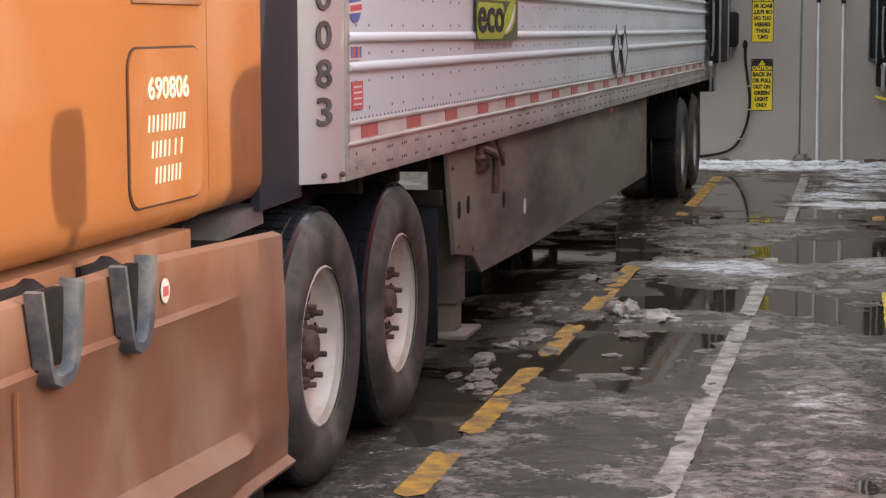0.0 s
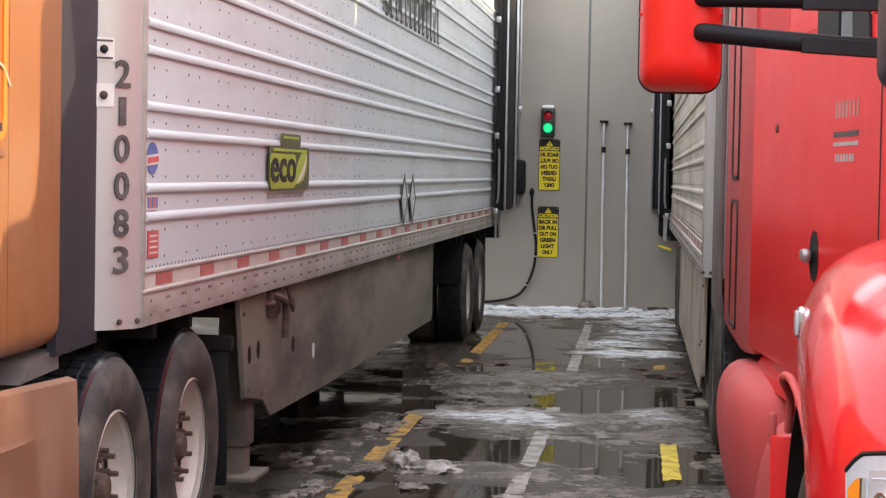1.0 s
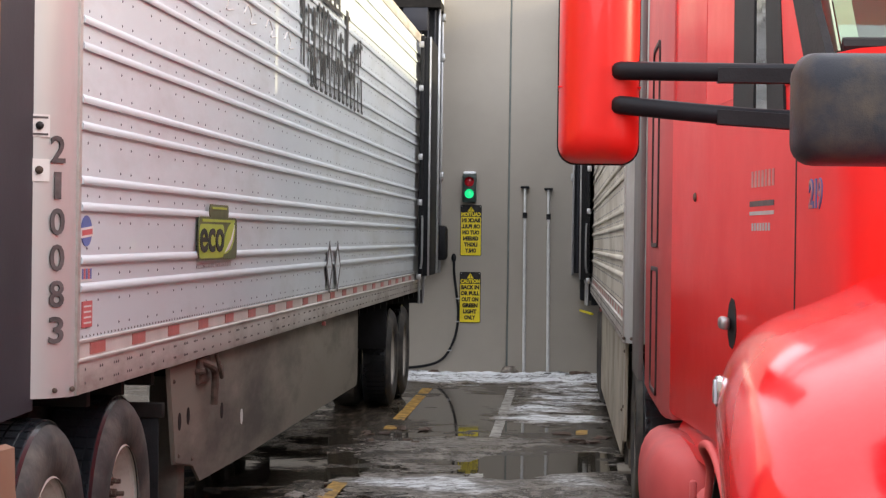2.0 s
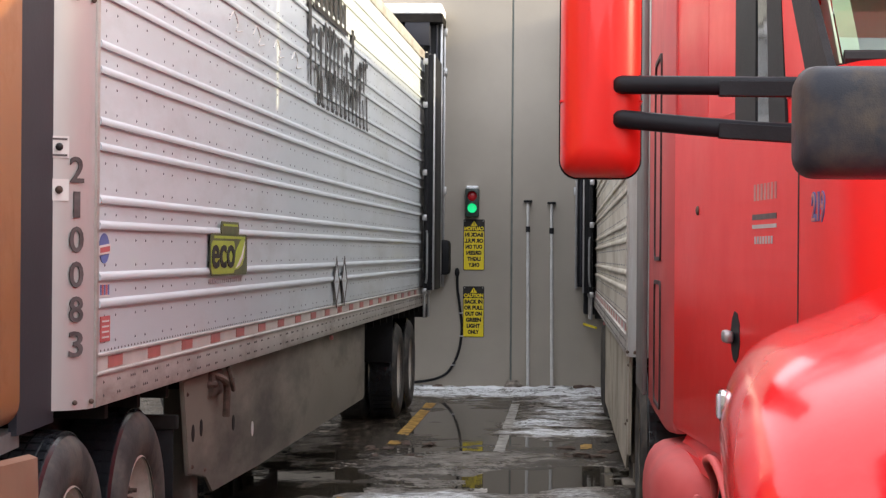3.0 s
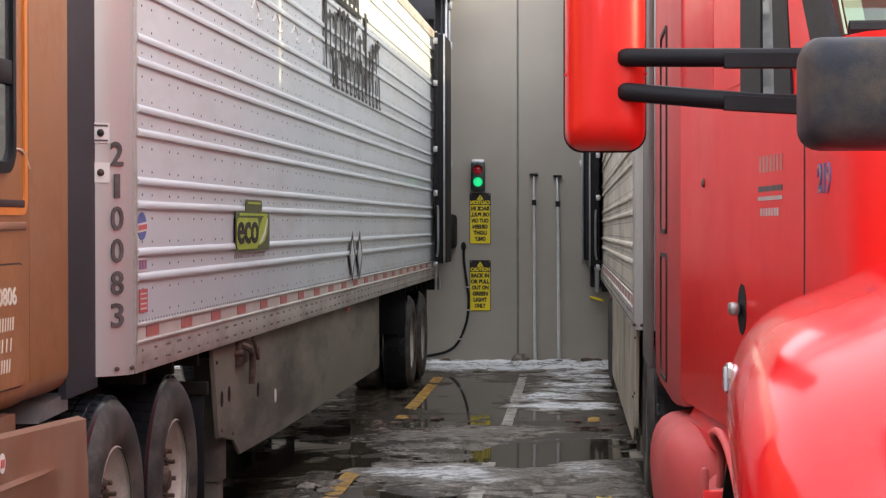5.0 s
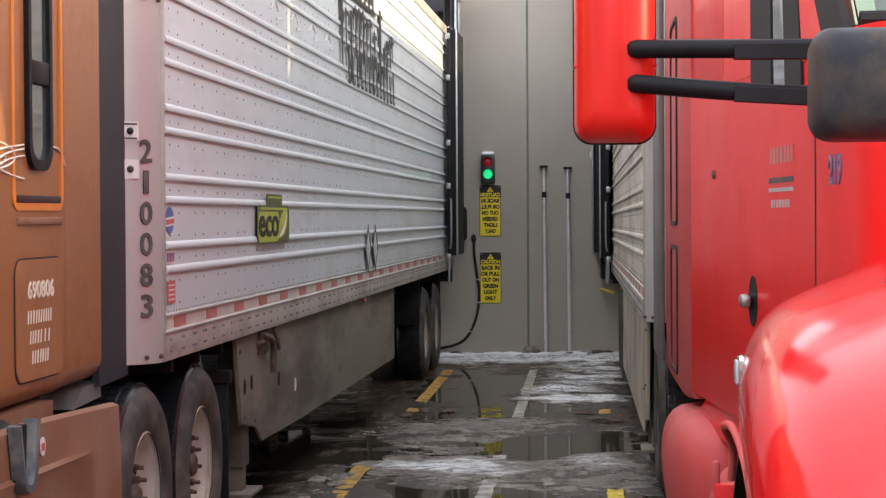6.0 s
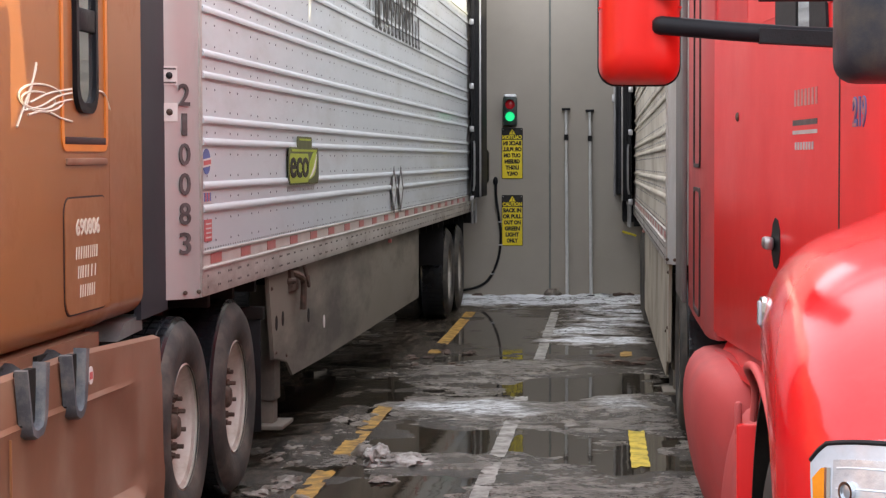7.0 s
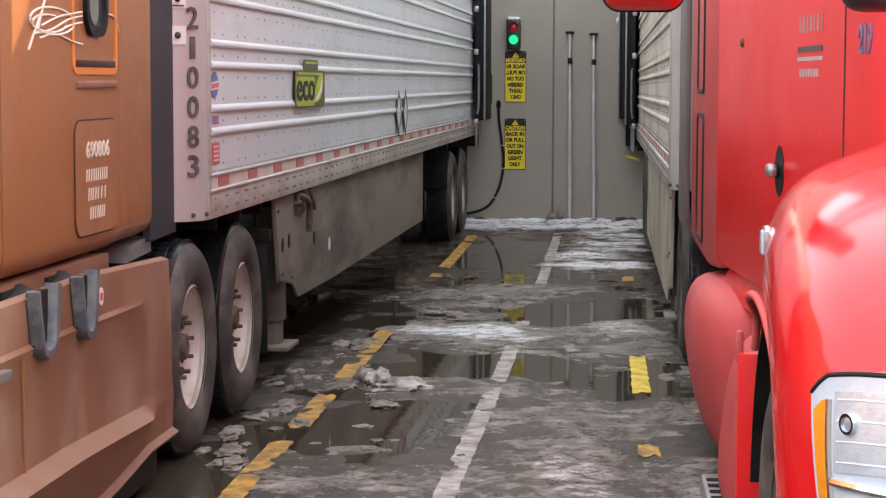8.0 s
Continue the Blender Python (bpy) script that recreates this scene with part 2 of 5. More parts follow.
def lathe(profile, n=40, centre=(0, 0, 0), bm=None, closed=False):
    """Turns (radius, x) pairs round the x axis."""
    bm = bm or bmesh.new()
    cx, cy, cz = centre
    rings = []
    for i in range(n):
        t = 2 * math.pi * i / n
        rings.append([bm.verts.new((cx + x, cy + r * math.cos(t), cz + r * math.sin(t))) for r, x in profile])
    k = len(profile)
    for i in range(n):
        a, b = rings[i], rings[(i + 1) % n]
        for j in range(k if closed else k - 1):
            bm.faces.new((a[j], b[j], b[(j + 1) % k], a[(j + 1) % k]))
    bmesh.ops.recalc_face_normals(bm, faces=bm.faces)
    return bm


def loft(rings, bm=None, caps=True, wrap=True):
    bm = bm or bmesh.new()
    vs = [[bm.verts.new(p) for p in r] for r in rings]
    n = len(rings[0])
    for a, b in zip(vs, vs[1:]):
        for i in range(n if wrap else n - 1):
            bm.faces.new((a[i], a[(i + 1) % n], b[(i + 1) % n], b[i]))
    if caps:
        bm.faces.new(vs[0][::-1])
        bm.faces.new(vs[-1])
    bmesh.ops.recalc_face_normals(bm, faces=bm.faces)
    return bm


def tube(points, r, n=8, bm=None):
    rings = []
    pts = [Vector(p) for p in points]
    for i, p in enumerate(pts):
        d = (pts[min(i + 1, len(pts) - 1)] - pts[max(i - 1, 0)]).normalized()
        u = d.cross(Vector((0, 0, 1)) if abs(d.z) < 0.9 else Vector((0, 1, 0))).normalized()
        w = d.cross(u)
        rings.append([p + (u * math.cos(2 * math.pi * k / n) + w * math.sin(2 * math.pi * k / n)) * r for k in range(n)])
    return loft(rings, bm)


def curve(points, steps=6):
    """A smooth line through the points."""
    pts = [Vector(p) for p in points]
    pts = [pts[0] * 2 - pts[1]] + pts + [pts[-1] * 2 - pts[-2]]
    out = []
    for a, b, c, d in zip(pts, pts[1:], pts[2:], pts[3:]):
        for k in range(steps):
            t = k / steps
            out.append(0.5 * ((2 * b) + (c - a) * t + (2 * a - 5 * b + 4 * c - d) * t * t + (3 * b - a - 3 * c + d) * t ** 3))
    return out + [pts[-2]]


ORIGIN = {}


def thing(name, at, label, category, group="", kind=""):
    ob = new(name)
    ob.location = at
    ORIGIN[ob] = Vector(at)
    return tagged(ob, label, category, group, kind)


def finish(bm, smooth=40):
    me = bpy.data.meshes.new("mesh")
    bm.to_mesh(me)
    bm.free()
    if smooth:
        me.polygons.foreach_set("use_smooth", [True] * len(me.polygons))
        me.set_sharp_from_angle(angle=radians(smooth))
    return me


def part(name, bm, material, parent=None, label="", at=None, smooth=40):
    """Links a bmesh as one mesh object. Its points are in the space of the thing's outermost frame; at: a pivot of its own."""
    base = ORIGIN.get(parent, Vector())
    pivot = Vector(at) if at is not None else base
    bmesh.ops.translate(bm, verts=bm.verts, vec=-pivot)
    ob = new(name, finish(bm, smooth))
    ob.data.materials.append(M[material] if isinstance(material, str) else material)
    ob.parent = parent
    ob.location = pivot - base
    ORIGIN[ob] = pivot
    return tagged(ob, label)


def letters(text, size, extrude=0.002, bold=0.0055):
    """A mesh of writing in the x-z plane, read from -y, centred."""
    cu = bpy.data.curves.new("letters", "FONT")
    cu.body, cu.size, cu.extrude, cu.align_x, cu.align_y = text, size, extrude, "CENTER", "CENTER"
    cu.resolution_u, cu.offset = 3, bold
    ob = bpy.data.objects.new("letters", cu)
    scene.collection.objects.link(ob)
    bpy.context.view_layer.update()
    me = bpy.data.meshes.new_from_object(ob.evaluated_get(bpy.context.evaluated_depsgraph_get()))
    bpy.data.objects.remove(ob)
    bpy.data.curves.remove(cu)
    return me


WORDS = {w: letters(w, 0.1) for w in ("CAUTION", "BACK IN", "OR PULL", "OUT ON", "GREEN", "LIGHT", "ONLY", "219")}
WORDS["eco"] = letters("eco", 0.1, bold=0.002)
for w in ("2", "1", "0", "8", "3", "690806"):
    WORDS[w] = letters(w, 0.1, bold=0.0015)
WORDS["219 thin"] = letters("219", 0.1, bold=-0.0012)


def fit_letters(text, width, height, m, flip=False):
    bm = bmesh.new()
    bm.from_mesh(WORDS[text])
    bmesh.ops.rotate(bm, verts=bm.verts, matrix=Matrix.Rotation(radians(90), 3, "X"))
    xs, zs = [v.co.x for v in bm.verts], [v.co.z for v in bm.verts]
    w, h = max(xs) - min(xs), max(zs) - min(zs)
    cx, cz = (max(xs) + min(xs)) / 2, (max(zs) + min(zs)) / 2
    for v in bm.verts:
        v.co.x = (v.co.x - cx) * width / w * (-1 if flip else 1)
        v.co.z = (v.co.z - cz) * height / h
    if flip:
        bmesh.ops.reverse_faces(bm, faces=bm.faces)
    bmesh.ops.transform(bm, verts=bm.verts, matrix=m)
    return bm


def lettering(name, bm, material, parent, label=""):
    """Each character of a word as a part of its own."""
    left = set(bm.verts)
    while left:
        todo, island = [left.pop()], set()
        while todo:
            v = todo.pop()
            island.add(v)
            for e in v.link_edges:
                o = e.other_vert(v)
                if o in left:
                    left.discard(o)
                    todo.append(o)
        one, made = bmesh.new(), {}
        for v in island:
            made[v] = one.verts.new(v.co)
        for f in {f for v in island for f in v.link_faces}:
            one.faces.new([made[v] for v in f.verts])
        part(name, one, material, parent, label, smooth=0)
    bm.free()


SIDE = Matrix.Rotation(radians(90), 4, "Z")  # writing on a face that looks to +x

# ---- ground, water, wall ----
rng = np.random.default_rng(7)


LATTICE = {}


def lattice_noise(x, y, size, seed):
    """Smooth noise of about -1 to 1 with features of that size."""
    if seed not in LATTICE:
        LATTICE[seed] = np.random.default_rng(seed).uniform(-1, 1, (257, 257))
    g = LATTICE[seed]
    u, v = x / size + 1000.3, y / size + 1000.7
    i, j = np.floor(u).astype(int), np.floor(v).astype(int)
    a, b = u - i, v - j
    a, b = a * a * (3 - 2 * a), b * b * (3 - 2 * b)
    i, j, i2, j2 = i % 257, j % 257, (i + 1) % 257, (j + 1) % 257
    return (g[i, j] * (1 - a) + g[i2, j] * a) * (1 - b) + (g[i, j2] * (1 - a) + g[i2, j2] * a) * b


def fbm(x, y, size, seed, octaves=4):
    return sum(lattice_noise(x, y, size / 2 ** k, seed + k) * 0.55 ** k for k in range(octaves))


def blob(x, y, cx, cy, rx, ry):
    w = 0.35 * fbm(x, y, min(rx, ry) * 0.8, 91, 3)
    d = np.sqrt(((x - cx) / rx) ** 2 + ((y - cy) / ry) ** 2) + w
    return np.clip(1.4 - d, 0, 1)


PUDDLES = ((0.80, 11.2, 0.50, 2.9), (0.80, 0.75, 0.40, 0.9), (0.95, 3.0, 0.55, 0.55), (1.75, 2.6, 0.50, 0.9), (-0.15, -0.7, 0.40, 1.1),
           (1.8, 6.2, 0.45, 1.1), (-0.1, 5.6, 0.5, 1.9), (-0.9, 3.5, 0.8, 2.5), (1.5, 5.9, 0.5, 0.7), (0.2, 0.2, 0.25, 0.6), (1.6, 9.2, 0.4, 0.8))
ICE = ((1.10, 4.60, 0.80, 0.72), (1.05, 7.3, 0.85, 0.8), (2.02, 4.95, 0.32, 0.60), (1.75, -0.6, 0.30, 0.9))
SNOW = ((1.95, 13.2, 0.55, 2.2), (1.85, 9.9, 0.55, 0.55), (1.75, 11.2, 0.5, 0.7))


def ground_height(x, y):
    near = np.clip((8 - np.abs(x - 1)) / 3, 0, 1) * np.clip((y + 11) / 2, 0, 1)
    worn = 1.0 - 0.8 * sum(np.exp(-((x - c) / 0.10) ** 2) for c in (0.32, 1.27, 2.125))
    h = 0.0060 + 0.007 * fbm(x, y * 0.6, 0.9, 11) + worn * (0.0062 * fbm(x * 0.8, y, 0.34, 31, 3) + 0.0042 * fbm(x, y, 0.13, 131, 2))
    for p in PUDDLES:
        h = h - 0.016 * blob(x, y, *p)
    for p in ICE:
        h = h + 0.016 * blob(x, y, *p)
    for p in SNOW:
        h = h + 0.020 * blob(x, y, *p) * (0.6 + 0.6 * fbm(x, y, 0.5, 61))
    # ruts and ridges of slush beside the wheels
    # ridges pressed up by tyres, running along the bay
    h = h + 0.006 * np.clip(fbm(x * 3.0, y * 0.45, 0.5, 141, 3), 0, 1) * np.clip((0.5 - x) / 0.4, 0, 1)
    ridge = np.exp(-((x - 0.02 - 0.10 * fbm(y, x, 1.2, 71, 2)) / 0.16) ** 2) * np.clip((10.5 - y) / 2, 0, 1) * np.clip((y + 0.5) / 1.5, 0, 1)
    h = h + ridge * 0.018 * (0.5 + 0.9 * fbm(x, y, 0.35, 81))
    bank = np.clip((y - 14.75 - 0.25 * fbm(x, y, 0.6, 51)) / 0.5, 0, 1)
    h = h + bank * (0.045 + 0.02 * fbm(x, y, 0.35, 53))
    return np.where(near > 0, h * near + (1 - near) * 0.012, 0.012)


def snow_cover(x, y):
    s = np.zeros_like(x)
    for p, k in zip(ICE, (0.88, 0.52, 0.74, 0.70)):
        s = np.maximum(s, k * blob(x, y, *p))
    for p in SNOW:
        s = np.maximum(s, 1.15 * blob(x, y, *p) * (0.85 + 0.5 * fbm(x, y * 2, 0.5, 61)))
    bank = np.clip((y - 14.7 - 0.25 * fbm(x, y, 0.6, 51)) / 0.35, 0, 1)
    s = np.maximum(s, bank * 1.1)
    slushy = 0.36 + 0.32 * fbm(x, y, 0.45, 41, 4)
    s = np.maximum(s, np.clip(slushy, 0, 0.5) * np.clip((9 - y) / 2, 0.25, 1) * np.clip((x + 0.3) / 0.8, 0.2, 1))
    return np.clip(s, 0, 1.1)


def steps(dense_a, dense_b, d, far):
    mid = list(np.arange(dense_a, dense_b + d / 2, d))
    lo, hi, g = [], [], d * 1.35
    p = dense_a
    while p > -far:
        p -= g
        lo.append(p)
        g *= 1.35
    p, g = mid[-1], d * 1.35
    while p < far:
        p += g
        hi.append(p)
        g *= 1.35
    return np.array(lo[::-1] + mid + hi)


def make_ground():
    xs, ys = steps(-1.3, 2.9, 0.03, 900), steps(-3.0, 16.5, 0.035, 900)
    X, Y = np.meshgrid(xs, ys)
    Z = ground_height(X, Y)
    nx, ny = len(xs), len(ys)
    me = bpy.data.meshes.new("ground")
    co = np.stack([X.ravel(), Y.ravel(), Z.ravel()], 1)
    idx = np.arange(nx * ny).reshape(ny, nx)
    quads = np.stack([idx[:-1, :-1], idx[:-1, 1:], idx[1:, 1:], idx[1:, :-1]], -1).reshape(-1, 4)
    me.vertices.add(len(co))
    me.vertices.foreach_set("co", co.ravel())
    me.loops.add(quads.size)
    me.loops.foreach_set("vertex_index", quads.ravel().astype(np.int32))
    me.polygons.add(len(quads))
    me.polygons.foreach_set("loop_start", np.arange(0, quads.size, 4, dtype=np.int32))
    me.polygons.foreach_set("use_smooth", np.ones(len(quads), dtype=bool))
    me.update(calc_edges=True)
    track = me.attributes.new("track", "FLOAT", "POINT")
    tv = np.clip((0.22 - X) / 0.25, 0, 1) * np.clip((Y - 1.5) / 1.5, 0, 1) + 0.55 * np.exp(-((X - 0.05) / 0.22) ** 2)
    track.data.foreach_set("value", np.clip(tv, 0, 1).ravel().astype(np.float32))
    at = me.attributes.new("snow", "FLOAT", "POINT")
    at.data.foreach_set("value", snow_cover(X, Y).ravel().astype(np.float32))
    ob = new("ground", me)
    m = bpy.data.materials.new("wet_asphalt_with_slush")
    m.use_nodes = True
    N, L = m.node_tree.nodes, m.node_tree.links
    b = N["Principled BSDF"]
    tc = N.new("ShaderNodeTexCoord")

    def nz(s, d=8.0, stretch=(1, 1, 1)):
        mp = N.new("ShaderNodeMapping")
        mp.inputs["Scale"].default_value = stretch
        L.new(tc.outputs["Object"], mp.inputs["Vector"])
        n = N.new("ShaderNodeTexNoise")
        n.inputs["Scale"].default_value, n.inputs["Detail"].default_value, n.inputs["Roughness"].default_value = s, d, 0.65
        L.new(mp.outputs[0], n.inputs["Vector"])
        return n.outputs["Fac"]

    def mathn(op, a, c):
        n = N.new("ShaderNodeMath")
        n.operation = op
        for i, v in enumerate((a, c)):
            if isinstance(v, float):
                n.inputs[i].default_value = v
            else:
                L.new(v, n.inputs[i])
        return n.outputs[0]

    def mixc(f, a, c):
        n = N.new("ShaderNodeMix")
        n.data_type = "RGBA"
        L.new(f, n.inputs["Factor"])
        for k, v in (("A", a), ("B", c)):
            if isinstance(v, tuple):
                n.inputs[k].default_value = (*v, 1)
            else:
                L.new(v, n.inputs[k])
        return n.outputs["Result"]

    def rng_(v, a, c, lo=0.0, hi=1.0):
        n = N.new("ShaderNodeMapRange")
        for k, q in (("From Min", a), ("From Max", c), ("To Min", lo), ("To Max", hi)):
            n.inputs[k].default_value = q
        L.new(v, n.inputs["Value"])
        return n.outputs[0]

    fine, mid, grit, broad = nz(7.0, 10.0), nz(28.0, 8.0), nz(110.0, 3.0), nz(1.6)
    streak = nz(5.0, 9.0, (3.2, 0.35, 1))
    asphalt = mixc(rng_(grit, 0.35, 0.7), (0.026, 0.022, 0.019), (0.085, 0.074, 0.064))
    asphalt = mixc(rng_(broad, 0.42, 0.62), asphalt, (0.085, 0.068, 0.052))
    snow_at, track_at = N.new("ShaderNodeAttribute"), N.new("ShaderNodeAttribute")
    snow_at.attribute_name, track_at.attribute_name = "snow", "track"
    mud = mixc(rng_(streak, 0.42, 0.66), (0.026, 0.020, 0.015), (0.17, 0.130, 0.098))
    asphalt = mixc(track_at.outputs["Fac"], asphalt, mud)
    rough_mix = mathn("ADD", mathn("MULTIPLY", mathn("SUBTRACT", fine, 0.5), 1.15), mathn("MULTIPLY", mathn("SUBTRACT", mid, 0.5), 0.50))
    amount = mathn("ADD", snow_at.outputs["Fac"], rough_mix)
    slush = mixc(rng_(mathn("ADD", mathn("MULTIPLY", fine, 0.6), mathn("MULTIPLY", mid, 0.4)), 0.40, 0.60), (0.070, 0.056, 0.044), (0.35, 0.310, 0.275))
    c = mixc(rng_(amount, 0.26, 0.52), asphalt, slush)
    c = mixc(rng_(amount, 0.58, 0.95), c, (0.78, 0.80, 0.83))
    c = mixc(rng_(mathn("ADD", grit, mathn("MULTIPLY", mid, 0.6)), 0.90, 0.97), c, (0.045, 0.037, 0.030))
    seam = nz(3.2, 12.0, (0.8, 1.3, 1))
    thin = mathn("ABSOLUTE", mathn("SUBTRACT", seam, 0.5), 0.0)
    c = mixc(rng_(thin, 0.034, 0.006, 0.0, 0.92), c, (0.026, 0.021, 0.017))
    L.new(c, b.inputs["Base Color"])
    b.inputs["Specular IOR Level"].default_value = 0.32
    L.new(rng_(amount, 0.2, 0.7, 0.16, 0.48), b.inputs["Roughness"])
    bp = N.new("ShaderNodeBump")
    bp.inputs["Strength"].default_value, bp.inputs["Distance"].default_value = 0.6, 0.014
    L.new(mathn("ADD", mathn("ADD", fine, mid), mathn("MULTIPLY", grit, 0.5)), bp.inputs["Height"])
    L.new(bp.outputs[0], b.inputs["Normal"])
    me.materials.append(m)
    return tagged(ob, "wet dark asphalt yard with grey slush and thin ice", "ground", kind="structure")


make_ground()

mw = bpy.data.materials.new("murky_meltwater")
mw.use_nodes = True
wb = mw.node_tree.nodes["Principled BSDF"]
wb.inputs["Base Color"].default_value = (0.048, 0.040, 0.029, 1)
wb.inputs["Roughness"].default_value = 0.03
wb.inputs["IOR"].default_value = 1.33
wtc = mw.node_tree.nodes.new("ShaderNodeTexCoord")
wnz = mw.node_tree.nodes.new("ShaderNodeTexNoise")
wnz.inputs["Scale"].default_value = 7.0
wbp = mw.node_tree.nodes.new("ShaderNodeBump")
wbp.inputs["Strength"].default_value, wbp.inputs["Distance"].default_value = 0.10, 0.004
mw.node_tree.links.new(wtc.outputs["Object"], wnz.inputs["Vector"])
mw.node_tree.links.new(wnz.outputs["Fac"], wbp.inputs["Height"])
mw.node_tree.links.new(wbp.outputs[0], wb.inputs["Normal"])
bm = bmesh.new()
bmesh.ops.create_grid(bm, x_segments=4, y_segments=4, size=0.5)
for v in bm.verts:
    v.co = Vector((1 + v.co.x * 13, 3.2 + v.co.y * 26, 0.0))
tagged(part("water", bm, mw, smooth=0), "murky meltwater standing in shallow puddles", "puddle", kind="structure")


def stripe(x0, x1, y0, y1, material, label, seed, slant=0.0):
    r = random.Random(seed)
    n = max(2, int((y1 - y0) / 0.06))
    cols = 5
    verts, bm = [], bmesh.new()
    for i in range(n + 1):
        y = y0 + (y1 - y0) * i / n
        row = []
        for j in range(cols):
            x = x0 + (x1 - x0) * j / (cols - 1) + (r.uniform(-.005, .005) if j in (0, cols - 1) else 0)
            yy = y + (r.uniform(-.05, .05) if i in (0, n) else 0)
            x += slant * (y - y0)
            row.append(bm.verts.new((x, yy, 0.0)))
        verts.append(row)
    flat = [v for row in verts for v in row]
    fx, fy = np.array([v.co.x for v in flat]), np.array([v.co.y for v in flat])
    hs = sum(np.maximum(ground_height(fx + a, fy + c), 0) for a in (-0.06, 0, 0.06) for c in (-0.36, -0.18, 0, 0.18, 0.36)) / 15
    hs = hs.reshape(n + 1, cols)
    span = min(15, n)
    padded = np.pad(hs, ((span, span), (0, 0)), mode="edge")
    hs = (sum(padded[i:i + n + 1] for i in range(2 * span + 1)) / (2 * span + 1)).ravel()
    for v, h in zip(flat, hs):
        v.co.z = max(float(h), 0.0) + 0.003
    for a, b in zip(verts, verts[1:]):
        for j in range(cols - 1):
            bm.faces.new((a[j], a[j + 1], b[j + 1], b[j]))
    ob = part("road_marking", bm, material)
    return tagged(ob, label, "road marking", "parking lines", "structure")


for k, (a, b) in enumerate(((-2.6, -1.9), (-1.45, 0.2), (0.62, 1.68), (2.30, 4.75), (8.7, 13.9))):
    stripe(0.252 + 0.01 * k, 0.370 + 0.01 * k, a, b, "yellow_line", "worn yellow parking line broken by slush", k)
for k, (a, b, x, slant) in enumerate(((-3.2, 3.95, 1.150, 0.0128), (4.75, 5.3, 1.245, 0.009), (7.7, 14.3, 1.286, 0.002))):
    stripe(x, x + 0.098, a, b, "white_line", "worn white parking line on wet asphalt", 20 + k, slant)
for k, (a, b) in enumerate(((-0.05, 0.22), (1.95, 3.5), (8.5, 8.95), (-2.4, -1.4))):
    stripe(2.062, 2.168, a, b, "bright_yellow_line" if a == 1.95 else "yellow_line", "worn yellow parking line beside the red truck", 40 + k)

WALL = 16.4
JOINTS = (-12.58, -7.98, -3.38, 1.22, 5.82, 10.42, 15.02)
wall = thing("wall_dock", (1.2, WALL, 0), "tall grey concrete panel wall of a loading dock", "wall", kind="structure")
for a, b in zip(JOINTS, JOINTS[1:]):
    part("panel", box(a + 0.012, WALL, -0.4, b - 0.012, WALL + 0.25, 9.0, 0.006), "concrete", wall, smooth=0)
part("joint_filler", box(JOINTS[0], WALL + 0.02, -0.4, JOINTS[-1], WALL + 0.24, 8.95), "dash", wall, smooth=0)


# unseen walls added behind and beside the camera: darken reflections, east one blocks sun
for name, p in (("wall_unseen_south", (-34, -30.3, 0, 44, -30, 8.5)), ("wall_unseen_west", (-34.3, -30, 0, -34, WALL, 8.5)), ("wall_unseen_east", (44, -30, 0, 44.3, WALL, 13.15))):
    tagged(part(name, box(*p, 0.02), "concrete", smooth=0), "unseen grey concrete wall added to block low sky and sun", "wall", kind="structure")


def mound(name, cx, cy, cz, rx, ry, rz, seed, material, label, n=3, lumpy=0.35):
    bm = bmesh.new()
    bmesh.ops.create_icosphere(bm, subdivisions=n, radius=1.0)
    for v in bm.verts:
        p = v.co.copy()
        k = 1 + lumpy * noise.noise(p * 1.7 + Vector((seed, 0, 0))) + lumpy * 0.6 * noise.noise(p * 4.1 + Vector((0, seed, 0))) + lumpy * 0.25 * noise.noise(p * 9 + Vector((0, 0, seed)))
        v.co = Vector((cx + p.x * rx * k, cy + p.y * ry * k, cz + max(p.z * rz * k, -0.03)))
    return tagged(part(name, bm, material, smooth=70), label, "snow", "lumps of snow and slush")


mound("snow_lump", 0.57, 2.10, 0.008, 0.085, 0.22, 0.075, 3, "grey_snow", "lump of dirty refrozen snow on the wet asphalt", 4, 0.5)
mound("snow_lump", 0.75, 1.98, 0.006, 0.15, 0.12, 0.052, 8, "grey_snow", "lump of dirty refrozen snow on the wet asphalt", 4, 0.45)
mound("snow_lump", 0.47, 2.35, 0.012, 0.07, 0.10, 0.05, 5, "slush", "small lump of dirty slush on the yellow line")
rs = random.Random(4)
for k in range(40):
    x, y = rs.gauss(0.10, 0.17), rs.uniform(-0.6, 4.2)
    s = rs.uniform(0.02, 0.07)
    mound("slush_chunk", x, y, 0.004, s, s * rs.uniform(1.0, 2.6), s * 0.30, k + 20, "slush", "small chunk of dirty slush beside the wheel tracks", 3, 0.75)
for k in range(16):
    x, y, s = rs.uniform(0.5, 1.9), rs.uniform(-1.6, 1.2), rs.uniform(0.02, 0.05)
    mound("slush_chunk", x, y, 0.004, s * 1.3, s, s * 0.22, k + 80, "slush", "small chunk of grey slush on the wet asphalt", 2, 0.5)
for k in range(14):
    x, s = rs.uniform(0.1, 2.2), rs.uniform(0.04, 0.10)
    mound("snow_lump", x, rs.uniform(15.9, 16.3), 0.035, s * 1.8, s, s * 0.35, k + 120, "snow", "lump of white snow heaped along the wall", 2, 0.4)
mound("snow_lump", 1.26, 16.2, 0.08, 0.13, 0.08, 0.06, 150, "slush", "dirty lump of snow at the wall joint", 2, 0.4)
